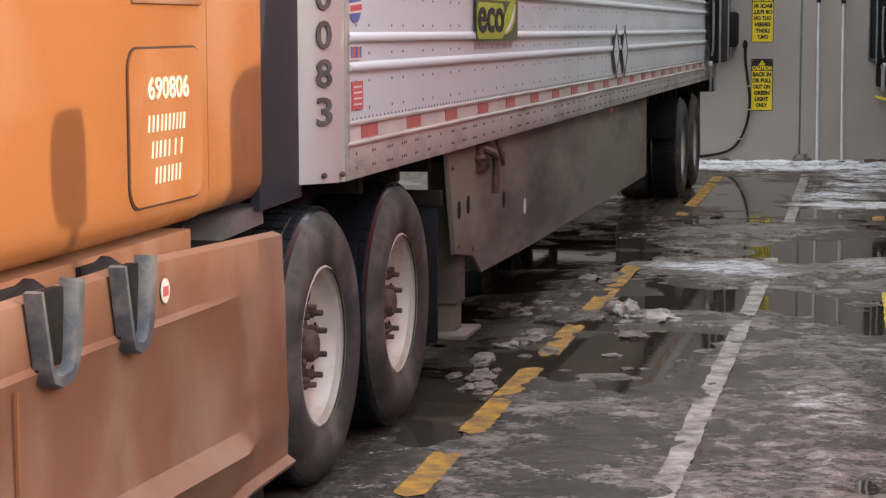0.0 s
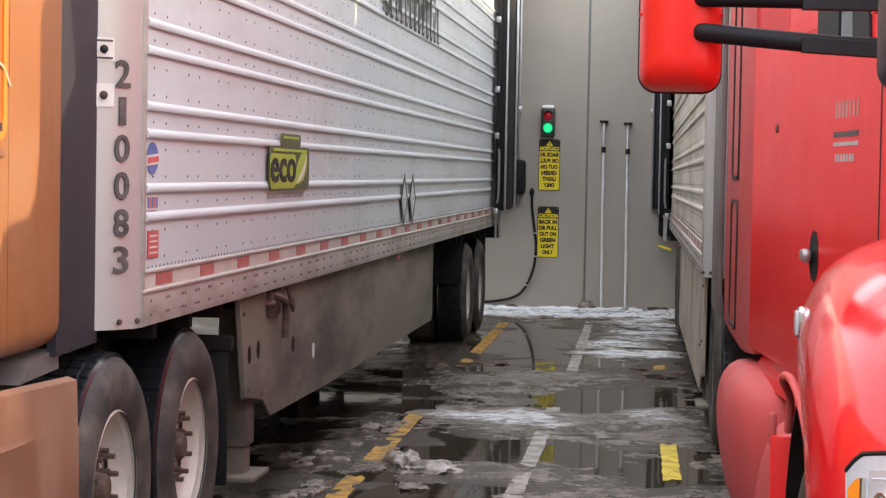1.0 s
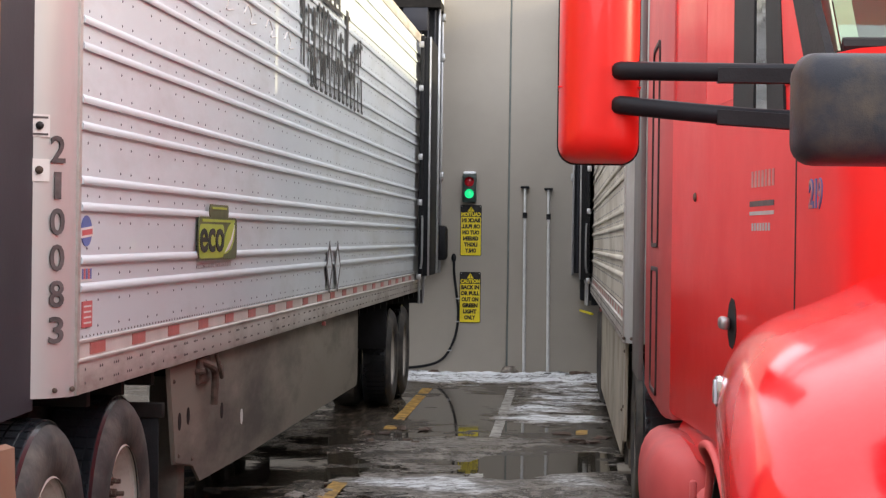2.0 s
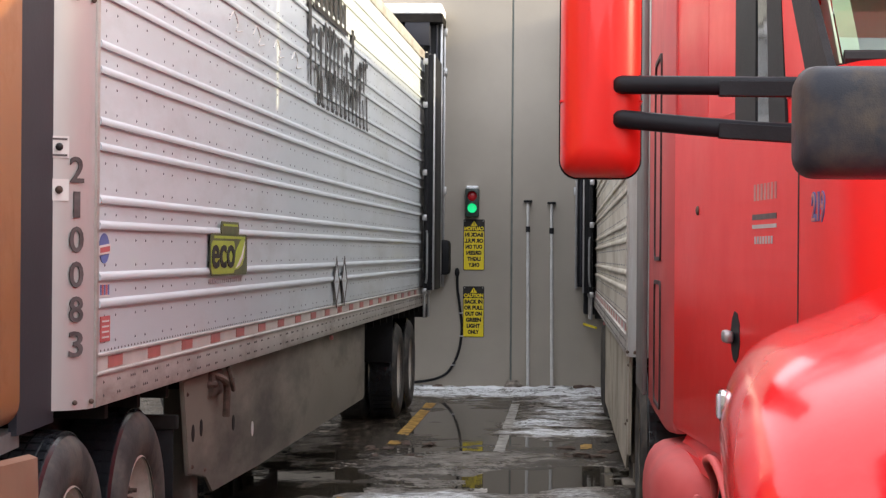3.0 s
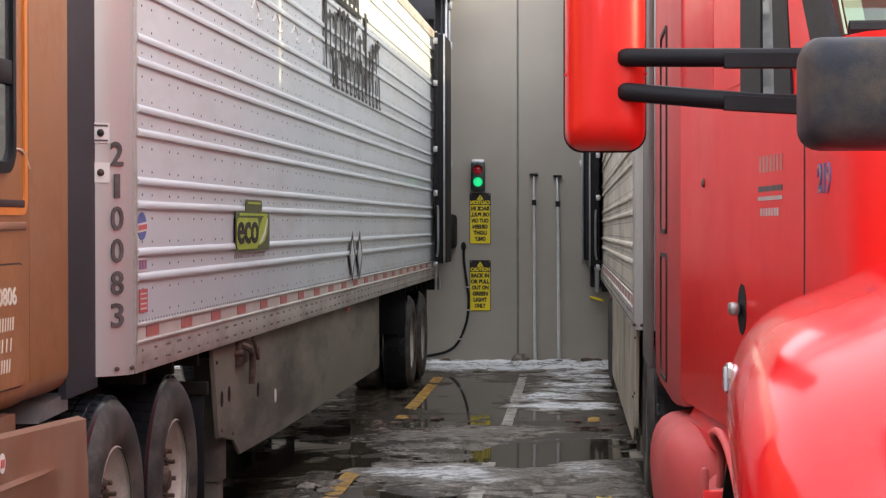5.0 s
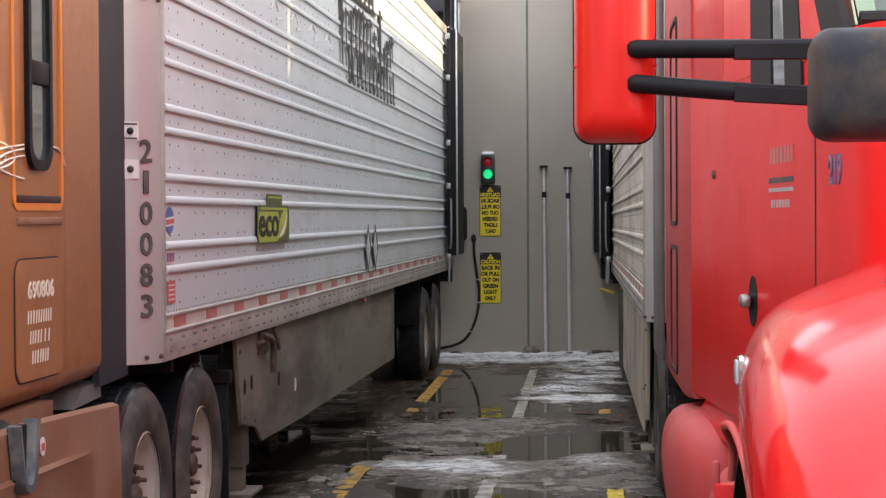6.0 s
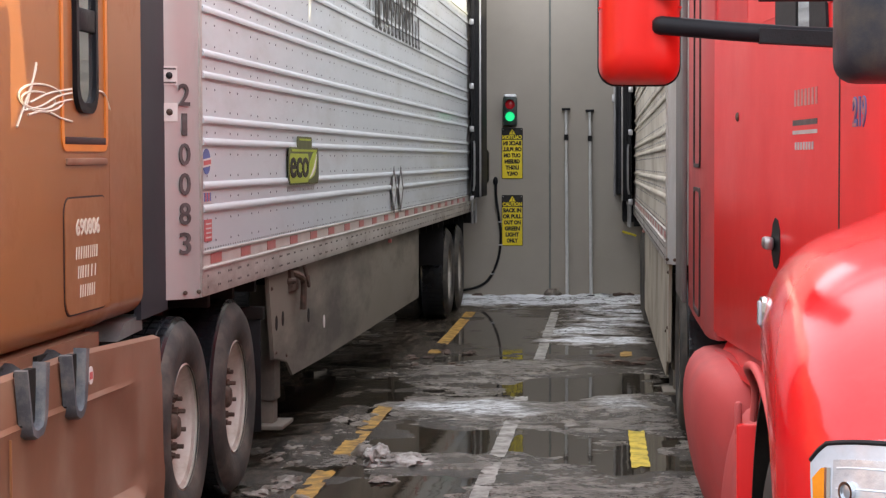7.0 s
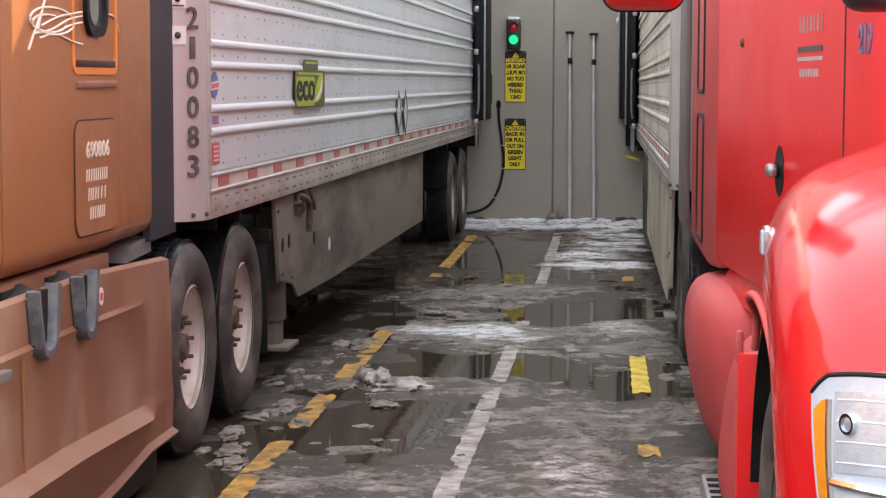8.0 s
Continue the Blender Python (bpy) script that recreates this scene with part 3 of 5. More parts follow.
for k, (x, y) in enumerate(((2.12, 16.25), (2.24, 16.2), (0.3, 16.0))):
    mound("leaf_litter", x, y, 0.06, 0.08, 0.05, 0.03, 160 + k, "rust", "dark heap of dead leaves on the snow", 2, 0.6)


for k in range(9):
    mound("leaf_litter", rs.uniform(1.75, 2.3), rs.uniform(7.6, 8.6), 0.012, rs.uniform(0.03, 0.09), rs.uniform(0.02, 0.05), 0.014, 170 + k, "rust", "scrap of dead leaves on the slush", 2, 0.7)
for k in range(10):
    mound("leaf_litter", rs.uniform(0.1, 0.7), rs.uniform(7.2, 9.0), 0.012, rs.uniform(0.02, 0.06), rs.uniform(0.03, 0.08), 0.012, 190 + k, "rust", "scrap of dead leaves on the slush", 2, 0.7)


# ---- things on the wall ----
def caution_sign(z0, mirrored):
    x0, x1, z1 = 0.590, 0.868, z0 + 0.665
    label = "yellow and black caution sign" + (" in mirror writing" if mirrored else "") + " on the concrete wall"
    s = thing("caution_sign", ((x0 + x1) / 2, WALL, z0), label, "sign", "dock signs")
    part("plate", prism(rrect(x0, z0, x1, z1, 0.018), "y", WALL - 0.006, WALL), "ink", s)
    part("yellow_field", prism(rrect(x0 + 0.008, z0 + 0.008, x1 - 0.008, z1 - 0.155, 0.01), "y", WALL - 0.009, WALL - 0.005), "yellow_sign", s, smooth=0)
    cx = (x0 + x1) / 2
    tri = ((cx - 0.045, z1 - 0.085), (cx + 0.045, z1 - 0.085), (cx, z1 - 0.015))
    part("warning_triangle", prism(tri, "y", WALL - 0.009, WALL - 0.005), "yellow_sign", s, smooth=0)
    part("exclamation_mark", box(cx - 0.004, WALL - 0.011, z1 - 0.075, cx + 0.004, WALL - 0.008, z1 - 0.040), "ink", s, smooth=0)
    rows = [("CAUTION", 0.255, 0.052, z1 - 0.120, "yellow_sign")]
    for k, (w, width) in enumerate((("BACK IN", 0.235), ("OR PULL", 0.245), ("OUT ON", 0.22), ("GREEN", 0.20), ("LIGHT", 0.175), ("ONLY", 0.145))):
        rows.append((w, width, 0.056, z1 - 0.200 - 0.079 * k, "ink"))
    for w, width, height, z, m in rows:
        lettering("letter", fit_letters(w, width, height, Matrix.Translation((cx, WALL - 0.0105, z)), mirrored), m, s)
    for sx in (x0 + 0.02, x1 - 0.02):
        bm = bmesh.new()
        bmesh.ops.create_uvsphere(bm, u_segments=8, v_segments=5, radius=0.006)
        bmesh.ops.translate(bm, verts=bm.verts, vec=(sx, WALL - 0.007, z1 - 0.02))
        part("bolt", bm, "steel", s)


caution_sign(1.560, True)
caution_sign(0.685, False)

sig = thing("dock_signal", (0.705, WALL, 2.26), "dark dock signal light with its green lamp lit", "signal light")
part("housing", box(0.615, WALL - 0.11, 2.255, 0.795, WALL, 2.625, 0.02), "light_box", sig)
part("snow_cap", box(0.625, WALL - 0.105, 2.62, 0.785, WALL, 2.662, 0.018), "snow", sig)
for z, m, n in ((2.525, "red_lens", "red_lens"), (2.37, "green_lens", "green_lens")):
    bm = bmesh.new()
    bmesh.ops.create_uvsphere(bm, u_segments=20, v_segments=10, radius=0.062)
    for v in bm.verts:
        v.co = Vector((0.705 + v.co.x, WALL - 0.108 + v.co.y * 0.35, z + v.co.z))
    part(n, bm, m, sig)
    hood = [(0.075 * math.cos(radians(a)), 0.075 * math.sin(radians(a))) for a in range(20, 161, 14)]
    hood_in = [(0.068 * math.cos(radians(a)), 0.068 * math.sin(radians(a))) for a in range(160, 19, -14)]
    part("visor", prism([(0.705 + u, z + w) for u, w in hood + hood_in], "y", WALL - 0.19, WALL - 0.10), "light_box", sig)

for x, foot, top in ((1.43, 1.447, 2.46), (1.738, 1.757, 2.44)):
    pole = thing("load_bar", (foot, WALL - 0.06, 0.06), "silver telescopic load bar leaning on the dock wall", "load bar", "load bars at the wall")
    a, b = Vector((foot, WALL - 0.16, 0.05)), Vector((x, WALL - 0.05, top))
    part("outer_tube", tube([a, a.lerp(b, 0.72)], 0.021, 12), "pole", pole)
    part("inner_tube", tube([a.lerp(b, 0.72), b], 0.017, 12), "pole", pole)
    part("collar", tube([a.lerp(b, 0.835), a.lerp(b, 0.865)], 0.029, 12), "rubber", pole)
    part("end_pad", box(x - 0.055, WALL - 0.09, top - 0.01, x + 0.055, WALL - 0.002, top + 0.018, 0.006), "black_plastic", pole)
    part("foot_pad", box(foot - 0.05, WALL - 0.21, 0.03, foot + 0.05, WALL - 0.11, 0.055, 0.006), "black_plastic", pole)

hose = thing("cable", (0.5, WALL, 0.1), "thick black cable clipped to the dock wall", "cable")
line = curve([(0.515, WALL - 0.03, 1.50), (0.52, WALL - 0.03, 1.32), (0.555, WALL - 0.03, 1.05), (0.58, WALL - 0.03, 0.80), (0.545, WALL - 0.03, 0.52),
              (0.44, WALL - 0.03, 0.28), (0.30, WALL - 0.03, 0.16), (0.05, WALL - 0.04, 0.10), (-0.25, WALL - 0.04, 0.08)])
part("sheath", tube(line, 0.017, 8), "rubber", hose)
bm = bmesh.new()
bmesh.ops.create_uvsphere(bm, u_segments=12, v_segments=8, radius=0.04)
for v in bm.verts:
    v.co = Vector((0.512 + v.co.x * 0.8, WALL - 0.03 + v.co.y * 0.7, 1.53 + v.co.z * 1.5))
part("gland", bm, "rubber", hose)
for p in ((0.568, 1.0), (0.575, 0.70), (0.47, 0.32)):
    part("clip", box(p[0] - 0.026, WALL - 0.055, p[1] - 0.008, p[0] + 0.026, WALL, p[1] + 0.008, 0.003), "steel", hose)


def dock_shelter(x0, x1, label):
    s = thing("dock_shelter", ((x0 + x1) / 2, WALL, 1.34), label, "dock shelter", "dock shelters")
    for xa, xb, edge in ((x0, x0 + 0.30, x0), (x1 - 0.30, x1, x1)):
        part("side_curtain", box(xa + 0.01, WALL - 0.55, 1.36, xb - 0.01, WALL, 4.72, 0.02), "rubber", s, "black rubber side curtain")
        for k in range(3):
            xx = xa + 0.06 + 0.09 * k
            part("pleat", box(xx - 0.012, WALL - 0.575, 1.38, xx + 0.012, WALL - 0.545, 4.7, 0.006), "ext", s)
        part("edge_trim", box(edge - 0.014, WALL - 0.56, 1.34, edge + 0.014, WALL - 0.50, 4.9, 0.004), "steel", s, "pale aluminium edge trim")
        part("wall_trim", box(edge - 0.012, WALL - 0.03, 1.34, edge + 0.020, WALL - 0.002, 4.9, 0.004), "steel", s)
        for z in (2.55, 4.1, 4.62):
            part("hinge", box(edge - 0.035, WALL - 0.05, z, edge + 0.045, WALL - 0.003, z + 0.10, 0.006), "steel", s)
    part("head_curtain", box(x0 + 0.02, WALL - 0.52, 4.05, x1 - 0.02, WALL - 0.40, 4.72, 0.02), "rubber", s, "black rubber head curtain")
    roof = [(x0 - 0.02, 4.72), (x1 + 0.02, 4.72), (x1 + 0.02, 4.82), (x0 - 0.02, 4.82)]
    part("canopy_roof", prism(roof, "y", WALL - 0.75, WALL), "under", s)
    part("snow_layer", box(x0 - 0.02, WALL - 0.76, 4.82, x1 + 0.02, WALL, 4.96, 0.04), "snow", s, "layer of white snow")
    for k in range(5):
        xx = x0 + 0.3 + (x1 - x0 - 0.6) * k / 4
        part("flap", box(xx - 0.16, WALL - 0.74, 4.42, xx + 0.16, WALL - 0.70, 4.73, 0.012), "ext", s)
    part("bumper", box(x1 - 0.06, WALL - 0.30, 1.50, x1 + 0.11, WALL, 1.95, 0.05) if x0 < 0 else box(x0 + 0.1, WALL - 0.20, 1.0, x0 + 0.35, WALL, 1.32, 0.03), "rubber", s, "black rubber bumper")
    return s


dock_shelter(-2.95, 0.32, "black rubber dock shelter with snow on its canopy")
dock_shelter(2.06, 5.25, "black rubber dock shelter round the parked trailer")
part_bar = thing("marker_rod", (2.2, 15.6, 0.9), "short yellow marker rod at the dock", "marker rod")
part("rod", tube([(2.17, 16.38, 0.87), (2.32, 15.9, 0.84)], 0.016, 8), "yellow_sign", part_bar)


# ---- wheels ----
TYRE_R = 0.512


WHEELS = {}


def brick(bm, m, cx, cz, dx, dy, dz):
    """A plain block of those sizes, placed by m."""
    v = [bm.verts.new(m @ Vector((cx + dx * (i - .5), dy * (j - .5), cz + dz * (k - .5)))) for i in (0, 1) for j in (0, 1) for k in (0, 1)]
    for f in ((0, 1, 3, 2), (4, 6, 7, 5), (0, 4, 5, 1), (2, 3, 7, 6), (0, 2, 6, 4), (1, 5, 7, 3)):
        bm.faces.new([v[i] for i in f])


def wheel(parent, at, outward, dual=True, rim_mat="rim"):
    """A wheel that turns about x. outward: +1 when its outer face looks to +x. at: the middle of the outer face."""
    sx = outward
    base = ORIGIN[parent]
    if (outward, dual) in WHEELS:
        w = copy_thing(WHEELS[outward, dual], Matrix.Translation(Vector(at) - base))
        w.parent = parent
        ORIGIN[w] = Vector(at)
        return w

    def flip(profile):
        return [(r, x * sx) for r, x in profile]

    rim = [(0.292, 0.0), (0.300, -0.006), (0.300, -0.024), (0.276, -0.034), (0.262, -0.07), (0.232, -0.100), (0.185, -0.108), (0.135, -0.106)]
    if not dual:
        rim = [(0.292, 0.0), (0.300, -0.006), (0.300, -0.024), (0.276, -0.034), (0.262, -0.06), (0.225, -0.05), (0.185, -0.025), (0.135, -0.02)]
    bm = lathe(flip(rim), 48)
    hubx = -0.102 if dual else -0.02
    w = part("wheel", bm, rim_mat, None, "dish of a steel truck wheel")
    w.parent, w.location = parent, Vector(at) - base
    ORIGIN[w] = Vector(at)

    def sub(name, bm, m, label=""):
        o = new(name, finish(bm, 40))
        o.data.materials.append(M[m])
        o.parent = w
        return tagged(o, label)

    side = [(0.292, -0.010), (0.315, 0.006), (0.36, 0.018), (0.42, 0.020), (0.455, 0.012), (0.480, -0.004), (0.497, -0.022)]
    tread = [(0.497, -0.022), (0.510, -0.034), (0.512, -0.05), (0.512, -0.25), (0.510, -0.262), (0.497, -0.275), (0.44, -0.29), (0.32, -0.28)]
    sub("tyre_sidewall", lathe(flip(side), 56), "tyre", "dusty worn tyre sidewall")
    bm = lathe(flip(tread), 56)
    for k in range(56):
        a = 2 * math.pi * k / 56
        m = Matrix.Rotation(a, 4, "X") @ Matrix.Translation((0, 0, 0.512))
        for xa in (-0.10, -0.155, -0.205):
            brick(bm, m, sx * xa, 0.0, 0.046, 0.045, 0.014)
        brick(bm, m, sx * -0.052, -0.003, 0.03, 0.047, 0.014)
    sub("tyre_tread", bm, "tread", "wet black tyre tread")
    sub("hub", lathe([(0.0, sx * (hubx + 0.075)), (0.045, sx * (hubx + 0.072)), (0.058, sx * (hubx + 0.058)), (0.064, sx * (hubx + 0.015)), (0.105, sx * (hubx + 0.01)), (0.14, sx * hubx)], 28), "rust", "rusty axle hub")
    for k in range(10):
        a = 2 * math.pi * (k + 0.3) / 10
        bm = lathe([(0.0, sx * 0.070), (0.011, sx * 0.070), (0.012, sx * 0.036), (0.020, sx * 0.036), (0.021, 0.0)], 6, (sx * hubx, 0.143 * math.cos(a), 0.143 * math.sin(a)))
        sub("lug_nut", bm, "rust")
    for k in range(8):
        a = 2 * math.pi * (k + 0.5) / 8
        bm = bmesh.new()
        bmesh.ops.create_circle(bm, cap_ends=True, radius=0.026, segments=12, matrix=Matrix.Translation((sx * (hubx + 0.0035), 0.212 * math.cos(a), 0.212 * math.sin(a))) @ Matrix.Rotation(radians(90), 4, "Y"))
        sub("hand_hole", bm, "under")
    if dual:
        inner = [(r, x - 0.33) for r, x in side[::1]] + [(r, x - 0.33) for r, x in tread[1:]]
        sub("inner_tyre", lathe(flip(inner), 40), "tyre")
    WHEELS[outward, dual] = w
    return w


# ---- trailers ----
RIBS = [1.53, 1.64, 1.85, 1.955, 2.17, 2.275, 2.485, 2.59, 2.80, 2.905, 3.115, 3.22, 3.43, 3.535, 3.745, 3.85]


def trailer(name, length, label, doors_from, axles, skirt, hub_z, panel="white_panel", skirt_mat="skirt", Z1=4.10):
    """Local frame: the right-hand side is the plane x = 0, the front is y = 0, the body reaches back along +y and over to x = -2.6."""
    t = thing(name, (0, 0, 0), label, "trailer")
    W2, Z0 = 2.6, 1.11
    part("body", box(-W2 + 0.012, 0.32, 1.20, -0.012, length - 0.06, Z1 - 0.02, 0.0), panel, t, "insulated trailer box")
    part("roof", box(-W2 + 0.002, 0.30, Z1 - 0.03, -0.002, length, Z1 + 0.012, 0.012), panel, t)
    for sx, x in ((1, 0.0), (-1, -W2)):
        def X(u):
            return x + sx * u
        def xbox(u0, y0, z0, u1, y1, z1, bev=0.0):
            a, b = sorted((X(u0), X(u1)))
            return box(a, y0, z0, b, y1, z1, bev)
        part("side_panel", xbox(-0.014, 0.02, 1.31, 0.0, length - 0.05, Z1 - 0.115), panel, t, "ribbed side panel", smooth=0)
        part("top_rail", xbox(-0.012, 0.02, Z1 - 0.115, 0.012, length, Z1, 0.006), "rail", t, "aluminium top rail")
        part("bottom_rail", xbox(-0.02, 0.0, Z0, 0.010, length, 1.252, 0.004), "rail", t, "grimy aluminium bottom rail")
        part("rail_lip", xbox(-0.015, 0.0, 1.236, 0.018, length, 1.250, 0.004), "rail", t)
        part("rail_lip", xbox(-0.015, 0.0, 1.310, 0.012, length, 1.325, 0.004), "rail", t)
        part("reflector_band", xbox(-0.01, 0.02, 1.252, 0.004, length - 0.1, 1.312), "tape_white", t, smooth=0)
        rib = None
        for z in [q for q in RIBS if q < Z1 - 0.2]:
            prof = [(X(-0.004), -0.017), (X(0.013), -0.0165), (X(0.016), -0.010), (X(0.016), 0.003), (X(0.010), 0.013), (X(-0.004), 0.021)]
            if rib is None:
                rib = part("rib", prism(prof, "y", 0.04, length - 0.12), panel, t, smooth=60)
                rib.location.z += z
            else:
                o = new("rib", rib.data)
                o.parent, o.location = t, (rib.location.x, rib.location.y, z)
        # rivets in upright rows, and pairs along the rail
        bm = bmesh.new()
        def rivet(y, z, u, r=0.0075):
            c = [bm.verts.new((X(u), y + r * math.cos(q), z + r * math.sin(q))) for q in (0.2, 1.25, 2.3, 3.35, 4.4, 5.45)]
            p = bm.verts.new((X(u + r * 0.55), y, z))
            for i in range(6):
                bm.faces.new((c[i], c[(i + 1) % 6], p) if sx > 0 else (c[(i + 1) % 6], c[i], p))
        y, k = 0.16, 0
        while y < length - 1.2:
            for z in np.arange(1.37, Z1 - 0.15, 0.105):
                if min(abs(z - q) for q in RIBS) > 0.028:
                    rivet(y, z, 0.001)
            y += (0.19, 0.36)[k % 2]
            k += 1
        tagged(part("panel_rivets", bm, "rivet", t, smooth=0), kind="stuff")
        bm = bmesh.new()
        y, k = 0.12, 0
        while y < length - 0.3:
            n = (1, 2, 3, 3, 2, 2)[k % 6]
            for i in range(n):
                for z in (1.150, 1.205):
                    rivet(y + i * 0.035, z, 0.0105, 0.008)
            y += 0.24
            k += 1
        for y in np.arange(0.1, length - 0.2, 0.06):
            rivet(y, 1.335, 0.002, 0.006)
        tagged(part("rail_rivets", bm, "ink_worn", t, smooth=0), kind="stuff")
        y = 0.212
        tape = None
        while y < length - 1.6:
            if tape is None:
                tape = part("red_reflector", xbox(0.002, 0, 1.259, 0.007, 0.25, 1.307), "tape_red", t, smooth=0)
                tape.location.y += y
            else:
                o = new("red_reflector", tape.data)
                o.parent, o.location = t, (tape.location.x, y, tape.location.z)
            y += 0.735
        # rounded front corner in stainless sheet
        R = 0.30
        arc = [(X(0.004 - R + R * math.cos(radians(q))), 0.02 - R * 0.9 * math.sin(radians(q))) for q in range(0, 91, 9)]
        inn = [(X(-0.016 - R + R * math.cos(radians(q))), 0.02 - R * 0.9 * math.sin(radians(q)) + 0.012) for q in range(90, -1, -9)]
        part("front_corner", prism(arc + inn, "z", Z0, Z1), "nose", t, "brushed stainless rounded front corner", smooth=50)
        part("corner_strip", xbox(-0.01, -0.012, Z0, 0.012, 0.030, Z1, 0.004), "rail", t)
        for zz in (1.14, 2.75, 3.6):
            for yy, uu in ((-0.05, 0.004), (-0.14, -0.04)):
                bm = bmesh.new()
                bmesh.ops.create_uvsphere(bm, u_segments=8, v_segments=6, radius=0.011)
                bmesh.ops.translate(bm, verts=bm.verts, vec=(X(uu), yy, zz))
                part("bolt", bm, "rust", t)
        # doors swung round against the sides
        d0, d1 = doors_from, length - 0.06
        door = part("rear_door", xbox(0.085, d0 + 0.02, 1.30, 0.165, d1, Z1 - 0.08, 0.012), "rubber", t, "open rear door folded against the side")
        part("door_seal", xbox(0.05, d0, 1.28, 0.10, d0 + 0.05, Z1 - 0.06, 0.015), "rubber", door, "black rubber door seal")
        part("door_edge", xbox(0.155, d0, 1.30, 0.175, d0 + 0.05, Z1 - 0.08, 0.004), "steel", door)
        for u, q in ((0.045, 0.10), (0.062, 0.40)):
            part("lock_rod", tube([(X(u + 0.02), d0 + q - 0.08, 0.98), (X(u + 0.02), d0 + q - 0.08, Z1 - 0.05)], 0.016, 10), "steel", door, "galvanised door lock rod")
            for z in (1.25, 2.1, 2.62, 3.4, Z1 - 0.2):
                part("rod_bracket", xbox(u - 0.01, d0 + q - 0.12, z, u + 0.045, d0 + q - 0.04, z + 0.07, 0.008), "steel", door)
        part("rod_handle", tube(curve([(X(0.085), d0 + 0.01, 1.98), (X(0.095), d0 - 0.02, 1.93), (X(0.095), d0 - 0.02, 1.5), (X(0.08), d0 - 0.0, 1.38)]), 0.012, 8), "steel", door)
        part("side_lamp", xbox(-0.02, 7.26, 1.06, 0.008, 7.31, 1.095, 0.008), "tape_red", t, "small faded side lamp")
        # skirt
        s0, s1, zb = skirt
        poly = [(s0 - 0.06, 1.10), (s0 + 0.10, zb + 0.175), (s0 + 0.57, zb + 0.115), (s0 + 0.76, zb + 0.015), (s0 + 2.2, zb), (s1 - 0.08, zb), (s1, zb + 0.03), (s1, 1.10)]
        sk = part("side_skirt", prism(poly, "x", *sorted((X(-0.05), X(-0.035)))), skirt_mat, t, "grimy side skirt", smooth=0)
        for yy, zz, m in ((s0 + 0.19, 0.77, "under"), (s0 + 0.40, 0.78, "under"), (s0 + 1.35, 0.725, "under"), (s0 + 1.98, 0.635, "pale_ink"))[:4 if sx > 0 else 0]:
            hole = [(yy + 0.036 * math.cos(q * math.pi / 6), zz + 0.04 + 0.045 * math.sin(q * math.pi / 6)) for q in range(12)]
            part("slot", prism(hole, "x", *sorted((X(-0.036), X(-0.0265 if yy < s0 + 0.6 else -0.031)))), m, sk)
        part("skirt_bracket", prism([(s0 - 0.05, 1.09), (s0 + 0.11, zb + 0.182), (s0 + 0.56, zb + 0.122), (s0 + 0.56, 0.72), (s0 + 0.50, 1.09)], "x", *sorted((X(-0.036), X(-0.029)))), skirt_mat, t, "bolted grey skirt bracket", smooth=0)
        for yy, zz in ((0.17, 0.64), (0.50, 0.59), (0.04, 1.02)):
            bm = bmesh.new()
            bmesh.ops.create_uvsphere(bm, u_segments=8, v_segments=6, radius=0.012)
            bmesh.ops.translate(bm, verts=bm.verts, vec=(X(-0.030), s0 + yy, zz))
            part("bolt", bm, "rust", t)
        if sx > 0:
            part("crank_handle", tube(curve([(X(-0.03), s0 + 0.70, 1.08), (X(0.015), s0 + 0.78, 1.05), (X(0.02), s0 + 0.86, 1.0), (X(0.015), s0 + 0.87, 0.84)]), 0.020, 8), "rust", t, "landing gear crank handle")
            part("crank_shaft", tube([(X(-0.2), s0 + 0.40, 1.03), (X(-0.005), s0 + 0.66, 1.03)], 0.02, 8), "rust", t)
            part("crank_hook", tube(curve([(X(0.0), s0 + 1.0, 1.10), (X(0.012), s0 + 1.04, 1.02), (X(0.012), s0 + 1.10, 0.97), (X(0.0), s0 + 1.14, 1.03)]), 0.012, 8), "rust", t)
            part("crank_box", xbox(-0.12, s0 + 0.62, 0.96, -0.012, s0 + 0.92, 1.10, 0.015), "rust", t)
        # landing gear
        leg = part("landing_leg", xbox(-0.21, s0 + 0.30, 0.34, -0.06, s0 + 0.48, 1.15, 0.01), "skirt", t, "square landing gear leg")
        part("inner_leg", xbox(-0.195, s0 + 0.32, 0.20, -0.075, s0 + 0.46, 0.36, 0.008), "skirt", leg)
        part("foot", xbox(-0.27, s0 + 0.20, 0.18, 0.0, s0 + 0.58, 0.205, 0.006), "skirt", leg, "flat steel foot")
        for ya in axles:
            for zz in (0.9,):
                part("spring_hanger", xbox(-0.75, ya - 0.12, 0.62, -0.62, ya + 0.12, 1.12, 0.01), "under", t)
        part("mud_flap", xbox(-0.66, axles[-1] + 0.60, 0.25, -0.06, axles[-1] + 0.615, 1.05, 0.003), "rubber", t, "black rubber mud flap")
        part("tyre_guard", xbox(-0.60, axles[0] - 0.74, 0.60, -0.05, axles[0] - 0.725, 1.08, 0.003), "rubber", t)
    part("floor_frame", box(-W2 + 0.06, 0.1, 1.09, -0.06, length - 0.05, 1.22), "under", t, smooth=0)
    for k in range(int(length / 0.6)):
        part("crossmember", box(-W2 + 0.05, 0.4 + 0.6 * k, 1.03, -0.055, 0.46 + 0.6 * k, 1.10), "under", t, smooth=0)
    for xx in (-1.85, -0.85):
        part("slider_rail", box(xx, length * 0.6, 0.82, xx + 0.1, length - 0.4, 1.06, 0.01), "under", t)
